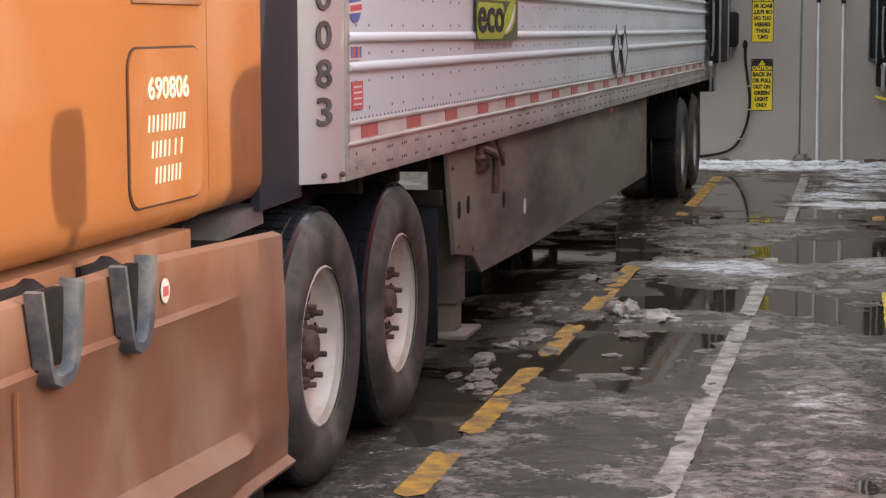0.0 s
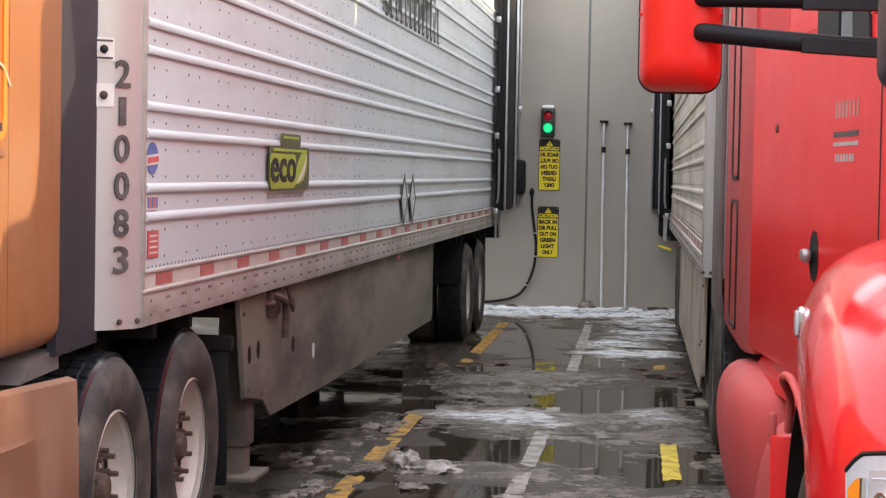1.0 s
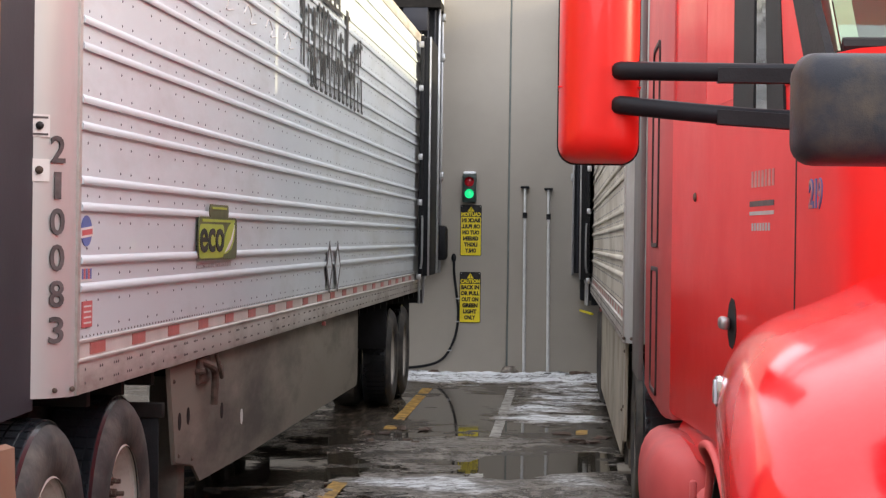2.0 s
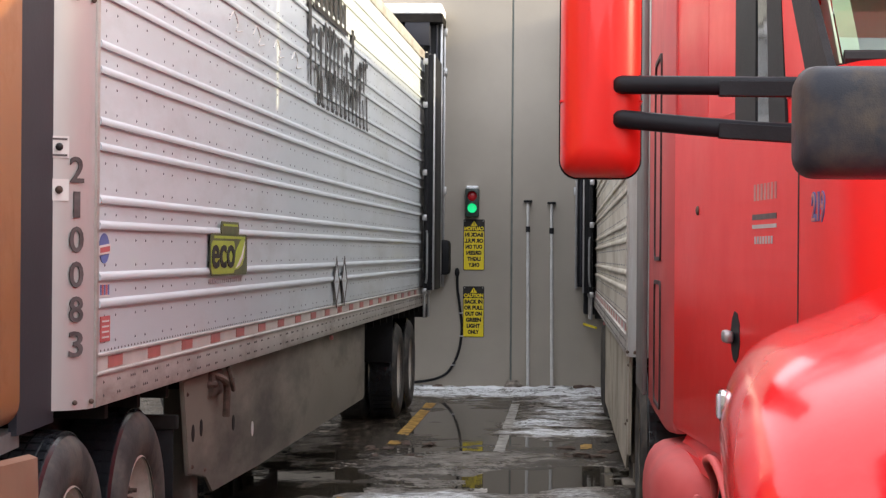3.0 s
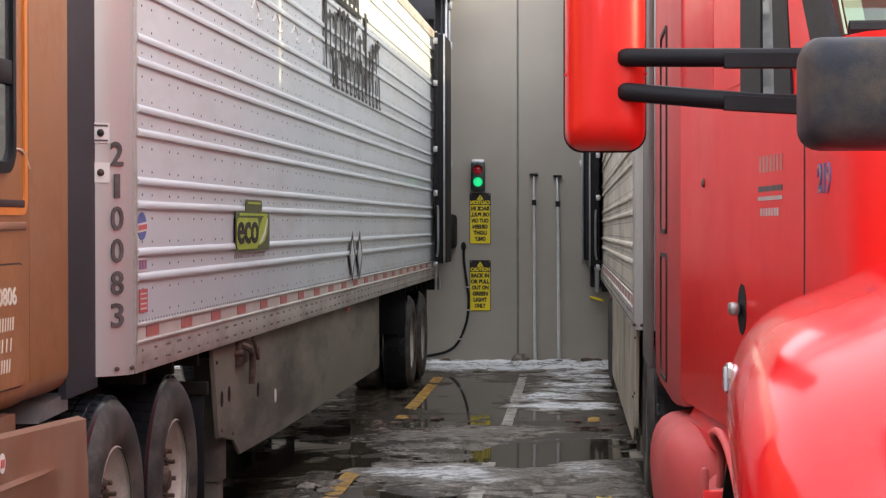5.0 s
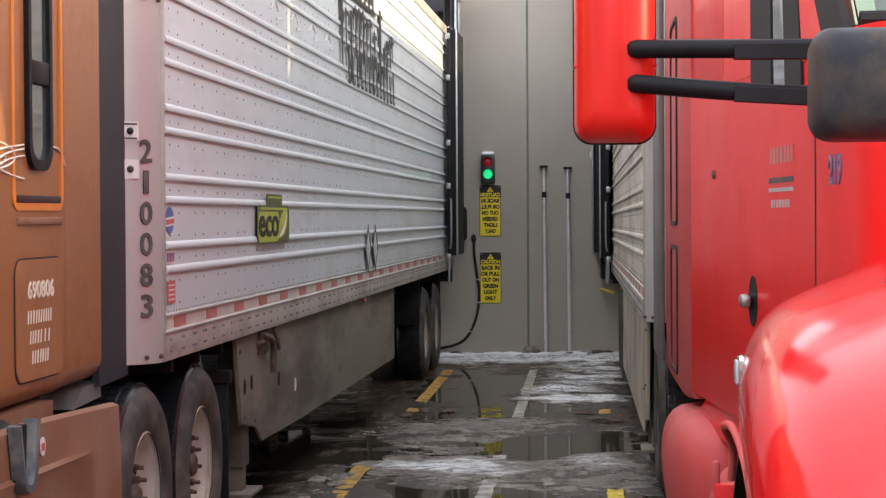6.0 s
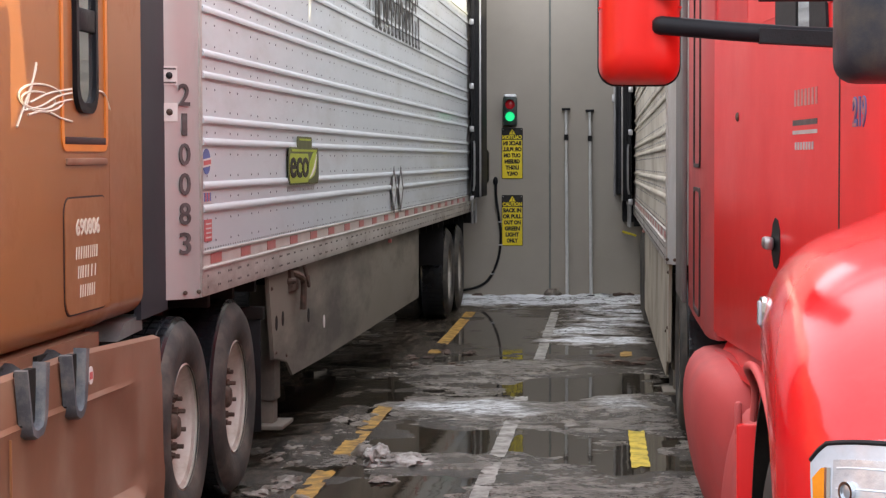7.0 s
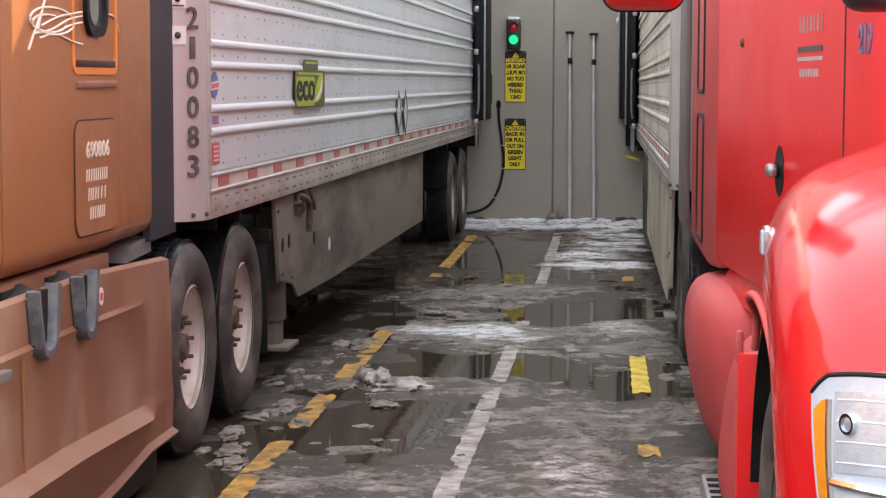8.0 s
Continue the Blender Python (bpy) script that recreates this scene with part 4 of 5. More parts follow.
    part("front_wall", box(-W2 + 0.28, -0.26, Z0, -0.28, 0.32, Z1, 0.01), "rail", t)
    part("rear_frame", box(-W2, length - 0.06, 0.95, 0.0, length, 1.30, 0.01), "rubber", t, "black rear sill")
    part("underride_guard", box(-W2 + 0.2, length - 0.12, 0.50, -0.2, length - 0.02, 0.60, 0.01), "rubber", t)
    for xx in (-1.9, -0.8):
        part("guard_post", box(xx, length - 0.12, 0.58, xx + 0.1, length - 0.04, 0.98, 0.008), "rubber", t)
    wheels = []
    for ya, zc in zip(axles, hub_z):
        part("axle", tube([(-W2 + 0.3, ya, zc), (-0.3, ya, zc)], 0.065, 12), "under", t)
        wheels.append(wheel(t, (-0.055, ya, zc), 1))
        wheels.append(wheel(t, (-W2 + 0.055, ya, zc), -1))
    return t, wheels


brown_trailer, trailer_wheels = trailer("trailer", 15.95, "long white ribbed refrigerated trailer backing into the dock", 14.80, (13.08, 14.38), (1.94, 9.75, 0.43), (0.472, 0.470))
tr = brown_trailer
# number down the corner, stickers, badge, marks on the side
for k, c in enumerate("210083"):
    part("number", fit_letters(c, 0.032 if c == "1" else 0.070, 0.104, Matrix.Translation((-0.040, -0.130, 2.067 - 0.139 * k)) @ Matrix.Rotation(radians(54), 4, "Z")), "ink_worn", tr, smooth=0)
for k, z in enumerate((2.155, 1.985)):
    m = Matrix.Translation((-0.100, -0.186, z)) @ Matrix.Rotation(radians(38), 4, "Z")
    bm = box(-0.043, -0.003, -0.043, 0.043, 0.003, 0.043)
    bmesh.ops.transform(bm, verts=bm.verts, matrix=m)
    st = part("sticker", bm, "pale_ink", tr, "white sticker round a small lamp", smooth=0)
    bm = bmesh.new()
    bmesh.ops.create_uvsphere(bm, u_segments=12, v_segments=8, radius=0.016, matrix=m @ Matrix.Translation((0, -0.006, 0)))
    part("lamp", bm, "ink" if k == 0 else "rust", st)
    if k == 0:
        for zz in (0.031, -0.033):
            bm = box(-0.035, -0.005, zz - 0.004, 0.035, -0.002, zz + 0.004)
            bmesh.ops.transform(bm, verts=bm.verts, matrix=m)
            part("print_bar", bm, "ink_worn", st, smooth=0)


def on_side(name, y0, z0, y1, z1, m, label="", r=0.0, u=0.0015, d=0.004, parent=None):
    p = rrect(y0, z0, y1, z1, r) if r else [(y0, z0), (y1, z0), (y1, z1), (y0, z1)]
    return part(name, prism(p, "x", u, u + d), m, parent or tr, label, smooth=0)


oval = [(0.145 + 0.085 * math.cos(q * math.pi / 12), 1.755 + 0.062 * math.sin(q * math.pi / 12)) for q in range(24)]
o = part("oval_sticker", prism(oval, "x", 0.0015, 0.004), "blue_ink", tr, "blue oval maker's sticker", smooth=0)
part("sticker_bar", prism([(0.05, 1.725), (0.24, 1.735), (0.24, 1.775), (0.05, 1.765)], "x", 0.002, 0.006), "pale_ink", o, smooth=0)
part("sticker_bar", prism([(0.065, 1.735), (0.225, 1.743), (0.225, 1.765), (0.065, 1.757)], "x", 0.003, 0.007), "red_ink", o, smooth=0)
o = on_side("sticker", 0.057, 1.555, 0.229, 1.613, "pale_ink", "small printed sticker")
for k in range(5):
    on_side("sticker_bar", 0.067 + 0.032 * k, 1.563, 0.091 + 0.032 * k, 1.605, "red_ink" if k % 2 else "blue_ink", u=0.005, d=0.002, parent=o)
o = on_side("sticker", 0.085, 1.370, 0.242, 1.475, "red_ink", "faded red sticker")
for k in range(4):
    on_side("sticker_bar", 0.105, 1.385 + 0.022 * k, 0.22, 1.392 + 0.022 * k, "pale_ink", u=0.005, d=0.002, parent=o)
badge = on_side("badge", 2.31, 1.612, 3.40, 1.838, "olive", "dark olive and lime green leaf badge", 0.05, u=0.0165)
on_side("badge_cap", 2.60, 1.835, 3.14, 1.905, "olive", r=0.03, u=0.0165, parent=badge)
on_side("badge_cap_stripe", 2.66, 1.880, 3.08, 1.892, "green_badge", r=0.004, u=0.0205, d=0.002, parent=badge)
on_side("badge_field", 2.33, 1.622, 3.00, 1.800, "green_badge", r=0.045, u=0.0205, d=0.002, parent=badge)
on_side("badge_stripe", 2.40, 1.812, 3.32, 1.826, "green_badge", r=0.005, u=0.0205, d=0.002, parent=badge)
lettering("badge_letter", fit_letters("eco", 0.66, 0.125, Matrix.Translation((0.0245, 2.66, 1.715)) @ SIDE), "ink", badge)
leaf = [(2.98, 1.640), (3.00, 1.70), (3.06, 1.755), (3.16, 1.80), (3.28, 1.825), (3.33, 1.77), (3.30, 1.71), (3.22, 1.665), (3.10, 1.645)]
part("leaf", prism(leaf, "x", 0.0205, 0.0230), "green_badge", badge, smooth=0)
part("leaf_vein", prism([(3.02, 1.648), (3.14, 1.665), (3.24, 1.705), (3.31, 1.80), (3.20, 1.72)], "x", 0.0228, 0.0245), "pale_ink", badge, smooth=0)
rs = random.Random(3)
y = 2.36
while y < 3.32:
    w = rs.uniform(0.02, 0.05)
    on_side("print_bar", y, 1.572, y + w, 1.596, "grey_ink", u=0.0015, d=0.002)
    y += w + rs.uniform(0.012, 0.03)
for yc in (7.39, 7.87):
    dia = [(yc - 0.19, 1.508), (yc, 1.705), (yc + 0.19, 1.508), (yc, 1.305)]
    ins = [(yc - 0.145, 1.508), (yc, 1.655), (yc + 0.145, 1.508), (yc, 1.355)]
    part("placard", ringed(dia, ins, "x", 0.017, 0.020), "ink_worn", tr, "diamond placard holder", smooth=0)
    part("placard_plate", prism(ins, "x", 0.017, 0.0185), "white_panel", tr, smooth=0)
    on_side("placard_bar", yc - 0.11, 1.500, yc + 0.11, 1.516, "grey_ink", u=0.0187, d=0.001)
# a tall unreadable heading in two lines, as slanting and tapering bars


def script_stroke(y, w, lo, hi, taper=0.5, lean=0.05):
    lo, hi = (z + y * (0.0021 + 0.0021 * (z - 1.73)) for z in (lo, hi))
    y += 0.0033 * y * y
    p = [(y + lean, lo), (y + lean + w * taper, lo - 0.015), (y + w, hi - 0.03), (y + w * 0.9, hi), (y, hi)]
    part("script_bar", prism(p, "x", 0.0165, 0.0185), "ink", tr, smooth=0)


script_stroke(5.62, 0.20, 2.90, 3.78, 0.35, 0.16)
on_side("script_bar", 6.02, 3.475, 8.0, 3.51, "ink", u=0.0165, d=0.002)
for k in range(7):
    script_stroke(5.92 + 0.265 * k, 0.20 - 0.008 * k, 3.46, 3.80 - 0.022 * k, 0.75, 0.06)
rs = random.Random(11)
for y, w, lo, hi in ((5.95, 0.09, 3.02, 3.33), (6.22, 0.13, 2.80, 3.34), (6.48, 0.09, 3.00, 3.40), (6.70, 0.11, 2.86, 3.40), (6.93, 0.10, 2.98, 3.40), (7.15, 0.10, 2.94, 3.36),
                     (7.38, 0.10, 2.98, 3.38), (7.66, 0.12, 3.00, 3.30), (8.02, 0.16, 2.84, 3.52), (8.30, 0.11, 3.00, 3.22), (8.52, 0.12, 2.98, 3.30), (8.76, 0.14, 3.08, 3.33), (8.92, 0.10, 3.16, 3.37)):
    script_stroke(y, w, lo, hi, 0.6)
    on_side("script_bar", y + 0.0033 * y * y + w, hi - 0.02, y + 0.0033 * y * y + w + 0.10, hi + 0.015, "ink", u=0.0165, d=0.002)
for k in range(13):
    y = 6.05 + 0.245 * k
    script_stroke(y, rs.uniform(0.07, 0.13), 2.80 - 0.005 * k * rs.random(), rs.choice((3.00, 3.05, 3.10)), 0.7, 0.08)
    on_side("script_bar", y + 0.0033 * y * y + 0.06, 2.80, y + 0.0033 * y * y + 0.20, 2.825, "ink", u=0.0165, d=0.002)
for k in range(4):
    yy = 2.9 + 0.75 * k
    part("chalk_mark", tube(curve([(0.002, yy, 3.02), (0.002, yy + 0.12, 3.08), (0.002, yy + 0.25, 3.03), (0.002, yy + 0.2, 2.98), (0.002, yy + 0.4, 3.0)]), 0.004, 5), "pale_ink", tr)

# ---- the brown tractor ----
bt = thing("tractor", (0, 0, 0), "brown metallic semi tractor with a sleeper cab backing up", "truck")
CX = -1.3  # its middle line


def mirror(poly):
    return [(2 * CX - u, v) for u, v in poly]


# cab and sleeper: cross-sections along y
def cab_ring(y, x1, z0, z1, r, cx=CX, n=5):
    x0 = 2 * cx - x1
    return [(u, y, v) for u, v in rrect(x0, z0, x1, z1, r, n)]


part("sleeper", loft([cab_ring(-1.215, -0.100, 1.075, 3.75, 0.10), cab_ring(-2.2, -0.096, 1.075, 3.8, 0.10), cab_ring(-2.72, -0.10, 1.075, 3.7, 0.10)]), "brown", bt, "brown metallic sleeper box", smooth=50)
part("sleeper_rear", loft([cab_ring(-0.655, -0.108, 1.085, 3.75, 0.10), cab_ring(-1.205, -0.102, 1.082, 3.75, 0.10)]), "brown", bt, smooth=50)
part("cab", loft([cab_ring(-2.73, -0.102, 1.075, 3.68, 0.10), cab_ring(-3.4, -0.15, 1.075, 3.2, 0.16), cab_ring(-4.1, -0.24, 1.075, 2.95, 0.2), cab_ring(-4.45, -0.28, 1.075, 2.25, 0.1)]), "brown", bt, smooth=50)
part("cab_seam", loft([cab_ring(-2.715, -0.106, 1.08, 3.66, 0.10), cab_ring(-2.735, -0.106, 1.08, 3.66, 0.10)]), "seam", bt)
part("sleeper_seam", loft([cab_ring(-1.20, -0.106, 1.09, 3.72, 0.10), cab_ring(-1.22, -0.106, 1.09, 3.72, 0.10)]), "seam", bt)
part("hood", loft([cab_ring(-4.44, -0.26, 0.9, 2.05, 0.25), cab_ring(-5.3, -0.36, 0.75, 1.85, 0.3), cab_ring(-6.2, -0.5, 0.65, 1.6, 0.3), cab_ring(-6.5, -0.75, 0.7, 1.4, 0.25)]), "brown", bt, "brown sloping hood", smooth=50)
part("bumper", box(2 * CX + 0.12, -6.75, 0.30, -0.12, -6.35, 0.72, 0.1), "brown_dusty", bt)
part("windscreen", prism([(-4.46, 2.22), (-4.12, 2.90), (-4.10, 2.88), (-4.42, 2.20)], "x", 2 * CX + 0.45, -0.45), "dark_glass", bt)
for sx, x in ((1, 0.0), (-1, 2 * CX)):
    def X(u, sx=sx, x=x):
        return x + sx * u

    def xprism(poly, a, b, **k):
        return prism(poly, "x", *sorted((X(a), X(b))), **k)

    def xbox(u0, y0, z0, u1, y1, z1, bev=0.0, X=X):
        a, b = sorted((X(u0), X(u1)))
        return box(a, y0, z0, b, y1, z1, bev)

    # rubber panel that closes the gap to the trailer
    part("gap_panel", xprism([(-0.655, 1.055), (-0.165, 1.065), (-0.165, 3.6), (-0.655, 3.7)], -0.150, -0.118), "ext", bt, "dark grey rubber gap panel", smooth=0)
    # luggage hatch, flush with a rounded outline
    o, i = rrect(-1.885, 1.165, -1.285, 1.625, 0.07), rrect(-1.878, 1.172, -1.292, 1.618, 0.064)
    hatch = part("luggage_hatch", xprism(i, -0.12, -0.090), "brown", bt, "brown rounded luggage hatch", smooth=30)
    part("hatch_seal", ringed(o, i, "x", *sorted((X(-0.12), X(-0.0935)))), "seam", hatch)
    # sleeper vent window
    wo, wi = rrect(-1.735, 1.95, -1.435, 2.98, 0.10), rrect(-1.700, 1.99, -1.470, 2.94, 0.075)
    win = part("vent_window", xprism(wi, -0.12, -0.0935), "dark_glass", bt, "dark sleeper vent window", smooth=0)
    part("window_frame", ringed(wo, wi, "x", *sorted((X(-0.12), X(-0.078)))), "black_plastic", win, "black rubber window frame")
    part("window_bar", xbox(-0.095, -1.70, 2.27, -0.080, -1.47, 2.36, 0.006), "black_plastic", win)
    # recessed panel outlined in orange
    po, pi_ = rrect(-1.90, 1.80, -1.255, 3.3, 0.06), rrect(-1.868, 1.832, -1.287, 3.268, 0.05)
    part("pinstripe", ringed(po, pi_, "x", *sorted((X(-0.108), X(-0.0915)))), "orange_line", bt, "orange pinstripe round the window panel")
    # raised dark strip paints the shade along the panel's lower edge
    part("shadow_gap", xbox(-0.11, -1.86, 1.828, -0.088, -1.30, 1.856, 0.004), "seam", bt)
    part("lip", xbox(-0.11, -1.84, 1.745, -0.086, -1.28, 1.775, 0.008), "brown_dusty", bt)
    # looping cream flourish
    loops = [[(-2.14 + 0.27 * math.cos(q / 8 * math.pi), 1.995 + 0.05 * math.sin(q / 8 * math.pi)) for q in range(-2, 15)],
             [(-2.18 + 0.20 * math.cos(q / 8 * math.pi), 1.985 + 0.032 * math.sin(q / 8 * math.pi)) for q in range(3, 18)],
             [(-2.43, 1.885), (-2.34, 1.97), (-2.22, 2.08), (-2.20, 2.12), (-2.24, 2.06), (-2.33, 1.95)],
             [(-2.36, 1.945), (-2.15, 1.965), (-1.95, 2.005), (-1.76, 2.025)], [(-2.30, 1.93), (-2.1, 1.955), (-1.92, 1.985), (-1.76, 2.00)],
             [(-2.28, 1.975), (-2.05, 2.015), (-1.76, 2.04)], [(-2.05, 1.945), (-1.9, 1.925), (-1.76, 1.915)], [(-1.43, 2.045), (-1.30, 2.035), (-1.22, 1.975)]]
    for pts in loops:
        part("flourish", tube(curve([(X(-0.094), a, b) for a, b in pts]), 0.0045, 5), "cream_ink", bt, "cream painted flourish")
    lettering("digit", fit_letters("690806", 0.33, 0.066, Matrix.Translation((X(-0.089), -1.575, 1.505)) @ (SIDE if sx > 0 else Matrix.Rotation(radians(-90), 4, "Z"))), "cream_ink", bt)
    for z, w in ((1.405, 0.34), (1.33, 0.29), (1.255, 0.24)):
        y = -1.575 - w / 2
        rs = random.Random(int(z * 1000))
        while y < -1.575 + w / 2 - 0.02:
            d = rs.uniform(0.018, 0.03)
            part("print_bar", xprism([(y, z - 0.024), (y + d * 0.45, z - 0.024), (y + d * 0.45 + 0.008, z + 0.024), (y + 0.008, z + 0.024)], -0.092, -0.088), "cream_ink", bt, smooth=0)
            y += d + rs.choice((0.009, 0.009, 0.03))
    # belly panel under the cab
    part("belly_panel", loft([[(X(-0.12), y, 1.065), (X(-0.12), y, 0.985), (X(-0.20), y, 0.955), (X(-0.35), y, 0.955), (X(-0.35), y, 1.065)] for y in (-1.33, -2.0, -2.735)]), "brown_dusty", bt, smooth=20)
    part("belly_panel", loft([[(X(-0.125), y, 1.06), (X(-0.125), y, 0.97), (X(-0.20), y, 0.935), (X(-0.35), y, 0.935), (X(-0.35), y, 1.06)] for y in (-2.75, -4.3)]), "brown_dusty", bt, smooth=20)

    # side fairing with pressed creases, section by section
    def section(y):
        q = min(1.0, max(0.0, (-0.75 - y) / 1.6))
        top = 1.00 + 0.045 * min(1, q * 1.3)
        crease = 0.845 + 0.02 * q
        led = 0.385 + 0.05 * q
        e = max(0.0, min(1.0, (-1.05 - y) / 0.35))
        low = 0.205 - 0.07 * max(0, min(1, (-1.2 - y) / 0.7))
        return [(X(-0.045), y, top), (X(-0.012), y, top - 0.012), (X(-0.008), y, crease + 0.012), (X(-0.008 + 0.014 * e), y, crease - 0.004),
                (X(-0.004), y, crease - 0.03), (X(0.0), y, led + 0.09), (X(0.006), y, led + 0.02), (X(0.006 + 0.075 * e), y, led - 0.022),
                (X(0.002 + 0.055 * e), y, led - 0.06), (X(0.0), y, low + 0.035), (X(0.028), y, low + 0.015), (X(0.020), y, low), (X(-0.045), y, low)]
    part("side_fairing", loft([section(y) for y in (-0.745, -0.76, -1.05, -1.2, -1.4, -1.7, -2.0, -2.4, -2.8, -3.1, -3.6, -4.4)]), "brown_dusty", bt, "dusty brown side fairing below the cab", smooth=35)
    part("fairing_seam", xbox(0.004, -2.86, 0.15, 0.012, -2.852, 0.84), "brown", bt)
    part("fairing_skirt", xbox(-0.05, -4.3, 0.06, -0.02, -0.95, 0.22, 0.004), "rubber", bt, "black rubber strip under the fairing")
    # step brackets hooked over the fairing; dark blocks paint the shade behind
    for y0, y1 in ((-2.74, -2.49), (-2.225, -2.0)):
        ym = (y0 + y1) / 2
        def strap(pts, w, d):
            """A bar of width w and depth d along (y, z) points on the face of the fairing."""
            rings = []
            for k, (py, pz) in enumerate(pts):
                (ya, za), (yb, zb) = pts[max(k - 1, 0)], pts[min(k + 1, len(pts) - 1)]
                t = Vector((yb - ya, zb - za)).normalized()
                ww = w[k] / 2
                rings.append([(X(o), py - t.y * c, pz + t.x * c) for o, c in ((-0.004, ww), (d * 0.7, ww), (d, ww * 0.7), (d, -ww * 0.7), (d * 0.7, -ww), (-0.004, -ww))])
            return loft(rings)
        s = part("step_bracket", strap([(y0 - 0.03, 1.062), (y0 - 0.01, 0.98), (y0 + 0.015, 0.88), (y0 + 0.035, 0.845), (y0 + 0.075, 0.832), (y1 - 0.115, 0.838), (y1 - 0.09, 0.86), (y1 - 0.075, 0.90), (y1 - 0.06, 1.0), (y1 - 0.05, 1.068)],
                                       [0.018, 0.020, 0.026, 0.034, 0.038, 0.040, 0.046, 0.056, 0.062, 0.062], 0.042), "bracket", bt, "grey cast step bracket", smooth=50)
        # near-black blocks stand in for shade inside and behind the bracket
        part("recess_shade", xbox(-0.02, y0 + 0.005, 0.865, 0.010, y1 - 0.09, 1.052), "under", s, smooth=0)
        part("step_hood", loft([[(X(-0.16), y0 + 0.02, 1.02), (X(-0.10), y0 + 0.02, 1.015), (X(-0.04), y0 + 0.03, 1.0)], [(X(-0.16), y1 - 0.04, 1.065), (X(-0.095), y1 - 0.03, 1.06), (X(-0.04), y1 - 0.04, 1.03)]], wrap=False, caps=False), "black_plastic", s)
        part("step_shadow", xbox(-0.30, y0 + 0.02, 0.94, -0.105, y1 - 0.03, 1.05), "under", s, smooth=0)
    disc = [(-1.855 + 0.032 * math.cos(q * math.pi / 10), 0.945 + 0.035 * math.sin(q * math.pi / 10)) for q in range(20)]
    st = part("round_sticker", xprism(disc, -0.006, -0.003), "pale_ink", bt, smooth=0)
    part("sticker_bar", xbox(-0.004, -1.875, 0.93, -0.0015, -1.835, 0.958), "red_ink", st, smooth=0)
    part("step_tread", xbox(-0.02, -3.45, 0.80, 0.03, -3.03, 0.835, 0.008), "steel", bt, "bright step tread")
    part("deck_plate", xprism([(-0.98, 0.99), (-0.55, 1.005), (-0.56, 1.075), (-0.86, 1.06)], -0.30, -0.14), "steel", bt, "grey metal deck plate", smooth=0)
    part("fuel_tank", tube([(X(-0.40), -2.9, 0.62), (X(-0.40), -0.85, 0.62)], 0.31, 24), "under", bt)
    part("wheel_guard", xbox(-0.62, -0.80, 0.35, -0.05, -0.785, 0.92, 0.004), "rubber", bt)
    part("rear_mud_flap", xbox(-0.64, 1.76, 0.22, -0.06, 1.775, 0.86, 0.004), "rubber", bt, "black mud flap behind the drive wheels")
    fl = part("flap_bracket", xbox(-0.64, 1.74, 0.86, -0.04, 1.80, 0.93, 0.006), "under", bt)
    part("tail_lamp", xbox(-0.26, 1.79, 0.60, -0.12, 1.83, 0.72, 0.012), "pale_ink", fl)
part("chassis_rail", box(CX - 0.5, -5.5, 0.70, CX - 0.4, 1.9, 0.98), "under", bt)
part("chassis_rail", box(CX + 0.4, -5.5, 0.70, CX + 0.5, 1.9, 0.98), "under", bt)
part("fifth_wheel", box(CX - 0.5, 0.1, 0.98, CX + 0.5, 1.3, 1.08, 0.02), "under", bt)
tractor_wheels = []
for yy in (-0.14, 1.02):
    part("axle", tube([(2 * CX + 0.3, yy, 0.51), (-0.3, yy, 0.51)], 0.08, 12), "under", bt)
    tractor_wheels.append(wheel(bt, (-0.045, yy, 0.511), 1))
    tractor_wheels.append(wheel(bt, (2 * CX + 0.045, yy, 0.511), -1))
for sx, xx in ((1, -0.10), (-1, 2 * CX + 0.10)):
    tractor_wheels.append(wheel(bt, (xx, -5.35, 0.511), sx, False))

# ---- the red tractor, parked, facing the camera's end of the yard ----
RX = 3.60
rt = thing("tractor", (RX, -1.0, 0), "parked red semi tractor with salt dust on its paint", "truck")


def both(f):
    """Builds f for the near side and for the far side, which mirrors it."""
    f(lambda x: x)
    f(lambda x: 2 * RX - x)


def sym_ring(half, y):
    """A closed outline from half of it, (x, z) from the bottom of the near side up to the middle."""
    return [(x, y, z) for x, z in half] + [(2 * RX - x, y, z) for x, z in half[::-1] if abs(x - RX) > 1e-6]


def tower(plan, z0, z1, lean=0.0, bm=None, top=0.94):
    return loft([[(RX + (x - RX) * k, y + lean * (z - z0), z) for x, y in plan] for z, k in ((z0, 0.985), (z0 + 0.03, 1.0), ((z0 + z1) / 2, 1.0), (z1 - 0.12, 1.0 if top == 1.0 else 0.995), (z1, top))], bm)


def plan_of(near):
    return near + [(2 * RX - x, y) for x, y in near[::-1]]


sleeper_plan = plan_of([(2.385, 2.0), (2.375, 1.2), (2.375, 0.30), (2.385, 0.10), (2.415, -0.02)])
cab_plan = plan_of([(2.415, -0.02), (2.44, -0.25), (2.475, -0.7), (2.51, -1.15), (2.545, -1.55), (2.60, -2.05), (2.675, -2.70), (2.735, -3.22), (2.78, -3.36), (2.90, -3.47), (3.10, -3.54)])
part("sleeper", tower(sleeper_plan, 0.905, 4.0), "red_dusty", rt, "dusty red sleeper box", smooth=50)
part("cab", tower(cab_plan, 0.93, 2.33, top=1.0), "red", rt, "red cab body with doors", smooth=50)
part("sill", tower([(RX + (x - RX) * 0.996, y) for x, y in cab_plan], 0.80, 0.925), "red", rt, "red sill below the cab", smooth=50)
upper = plan_of([(2.425, -0.02), (2.455, -0.4), (2.50, -0.95)])
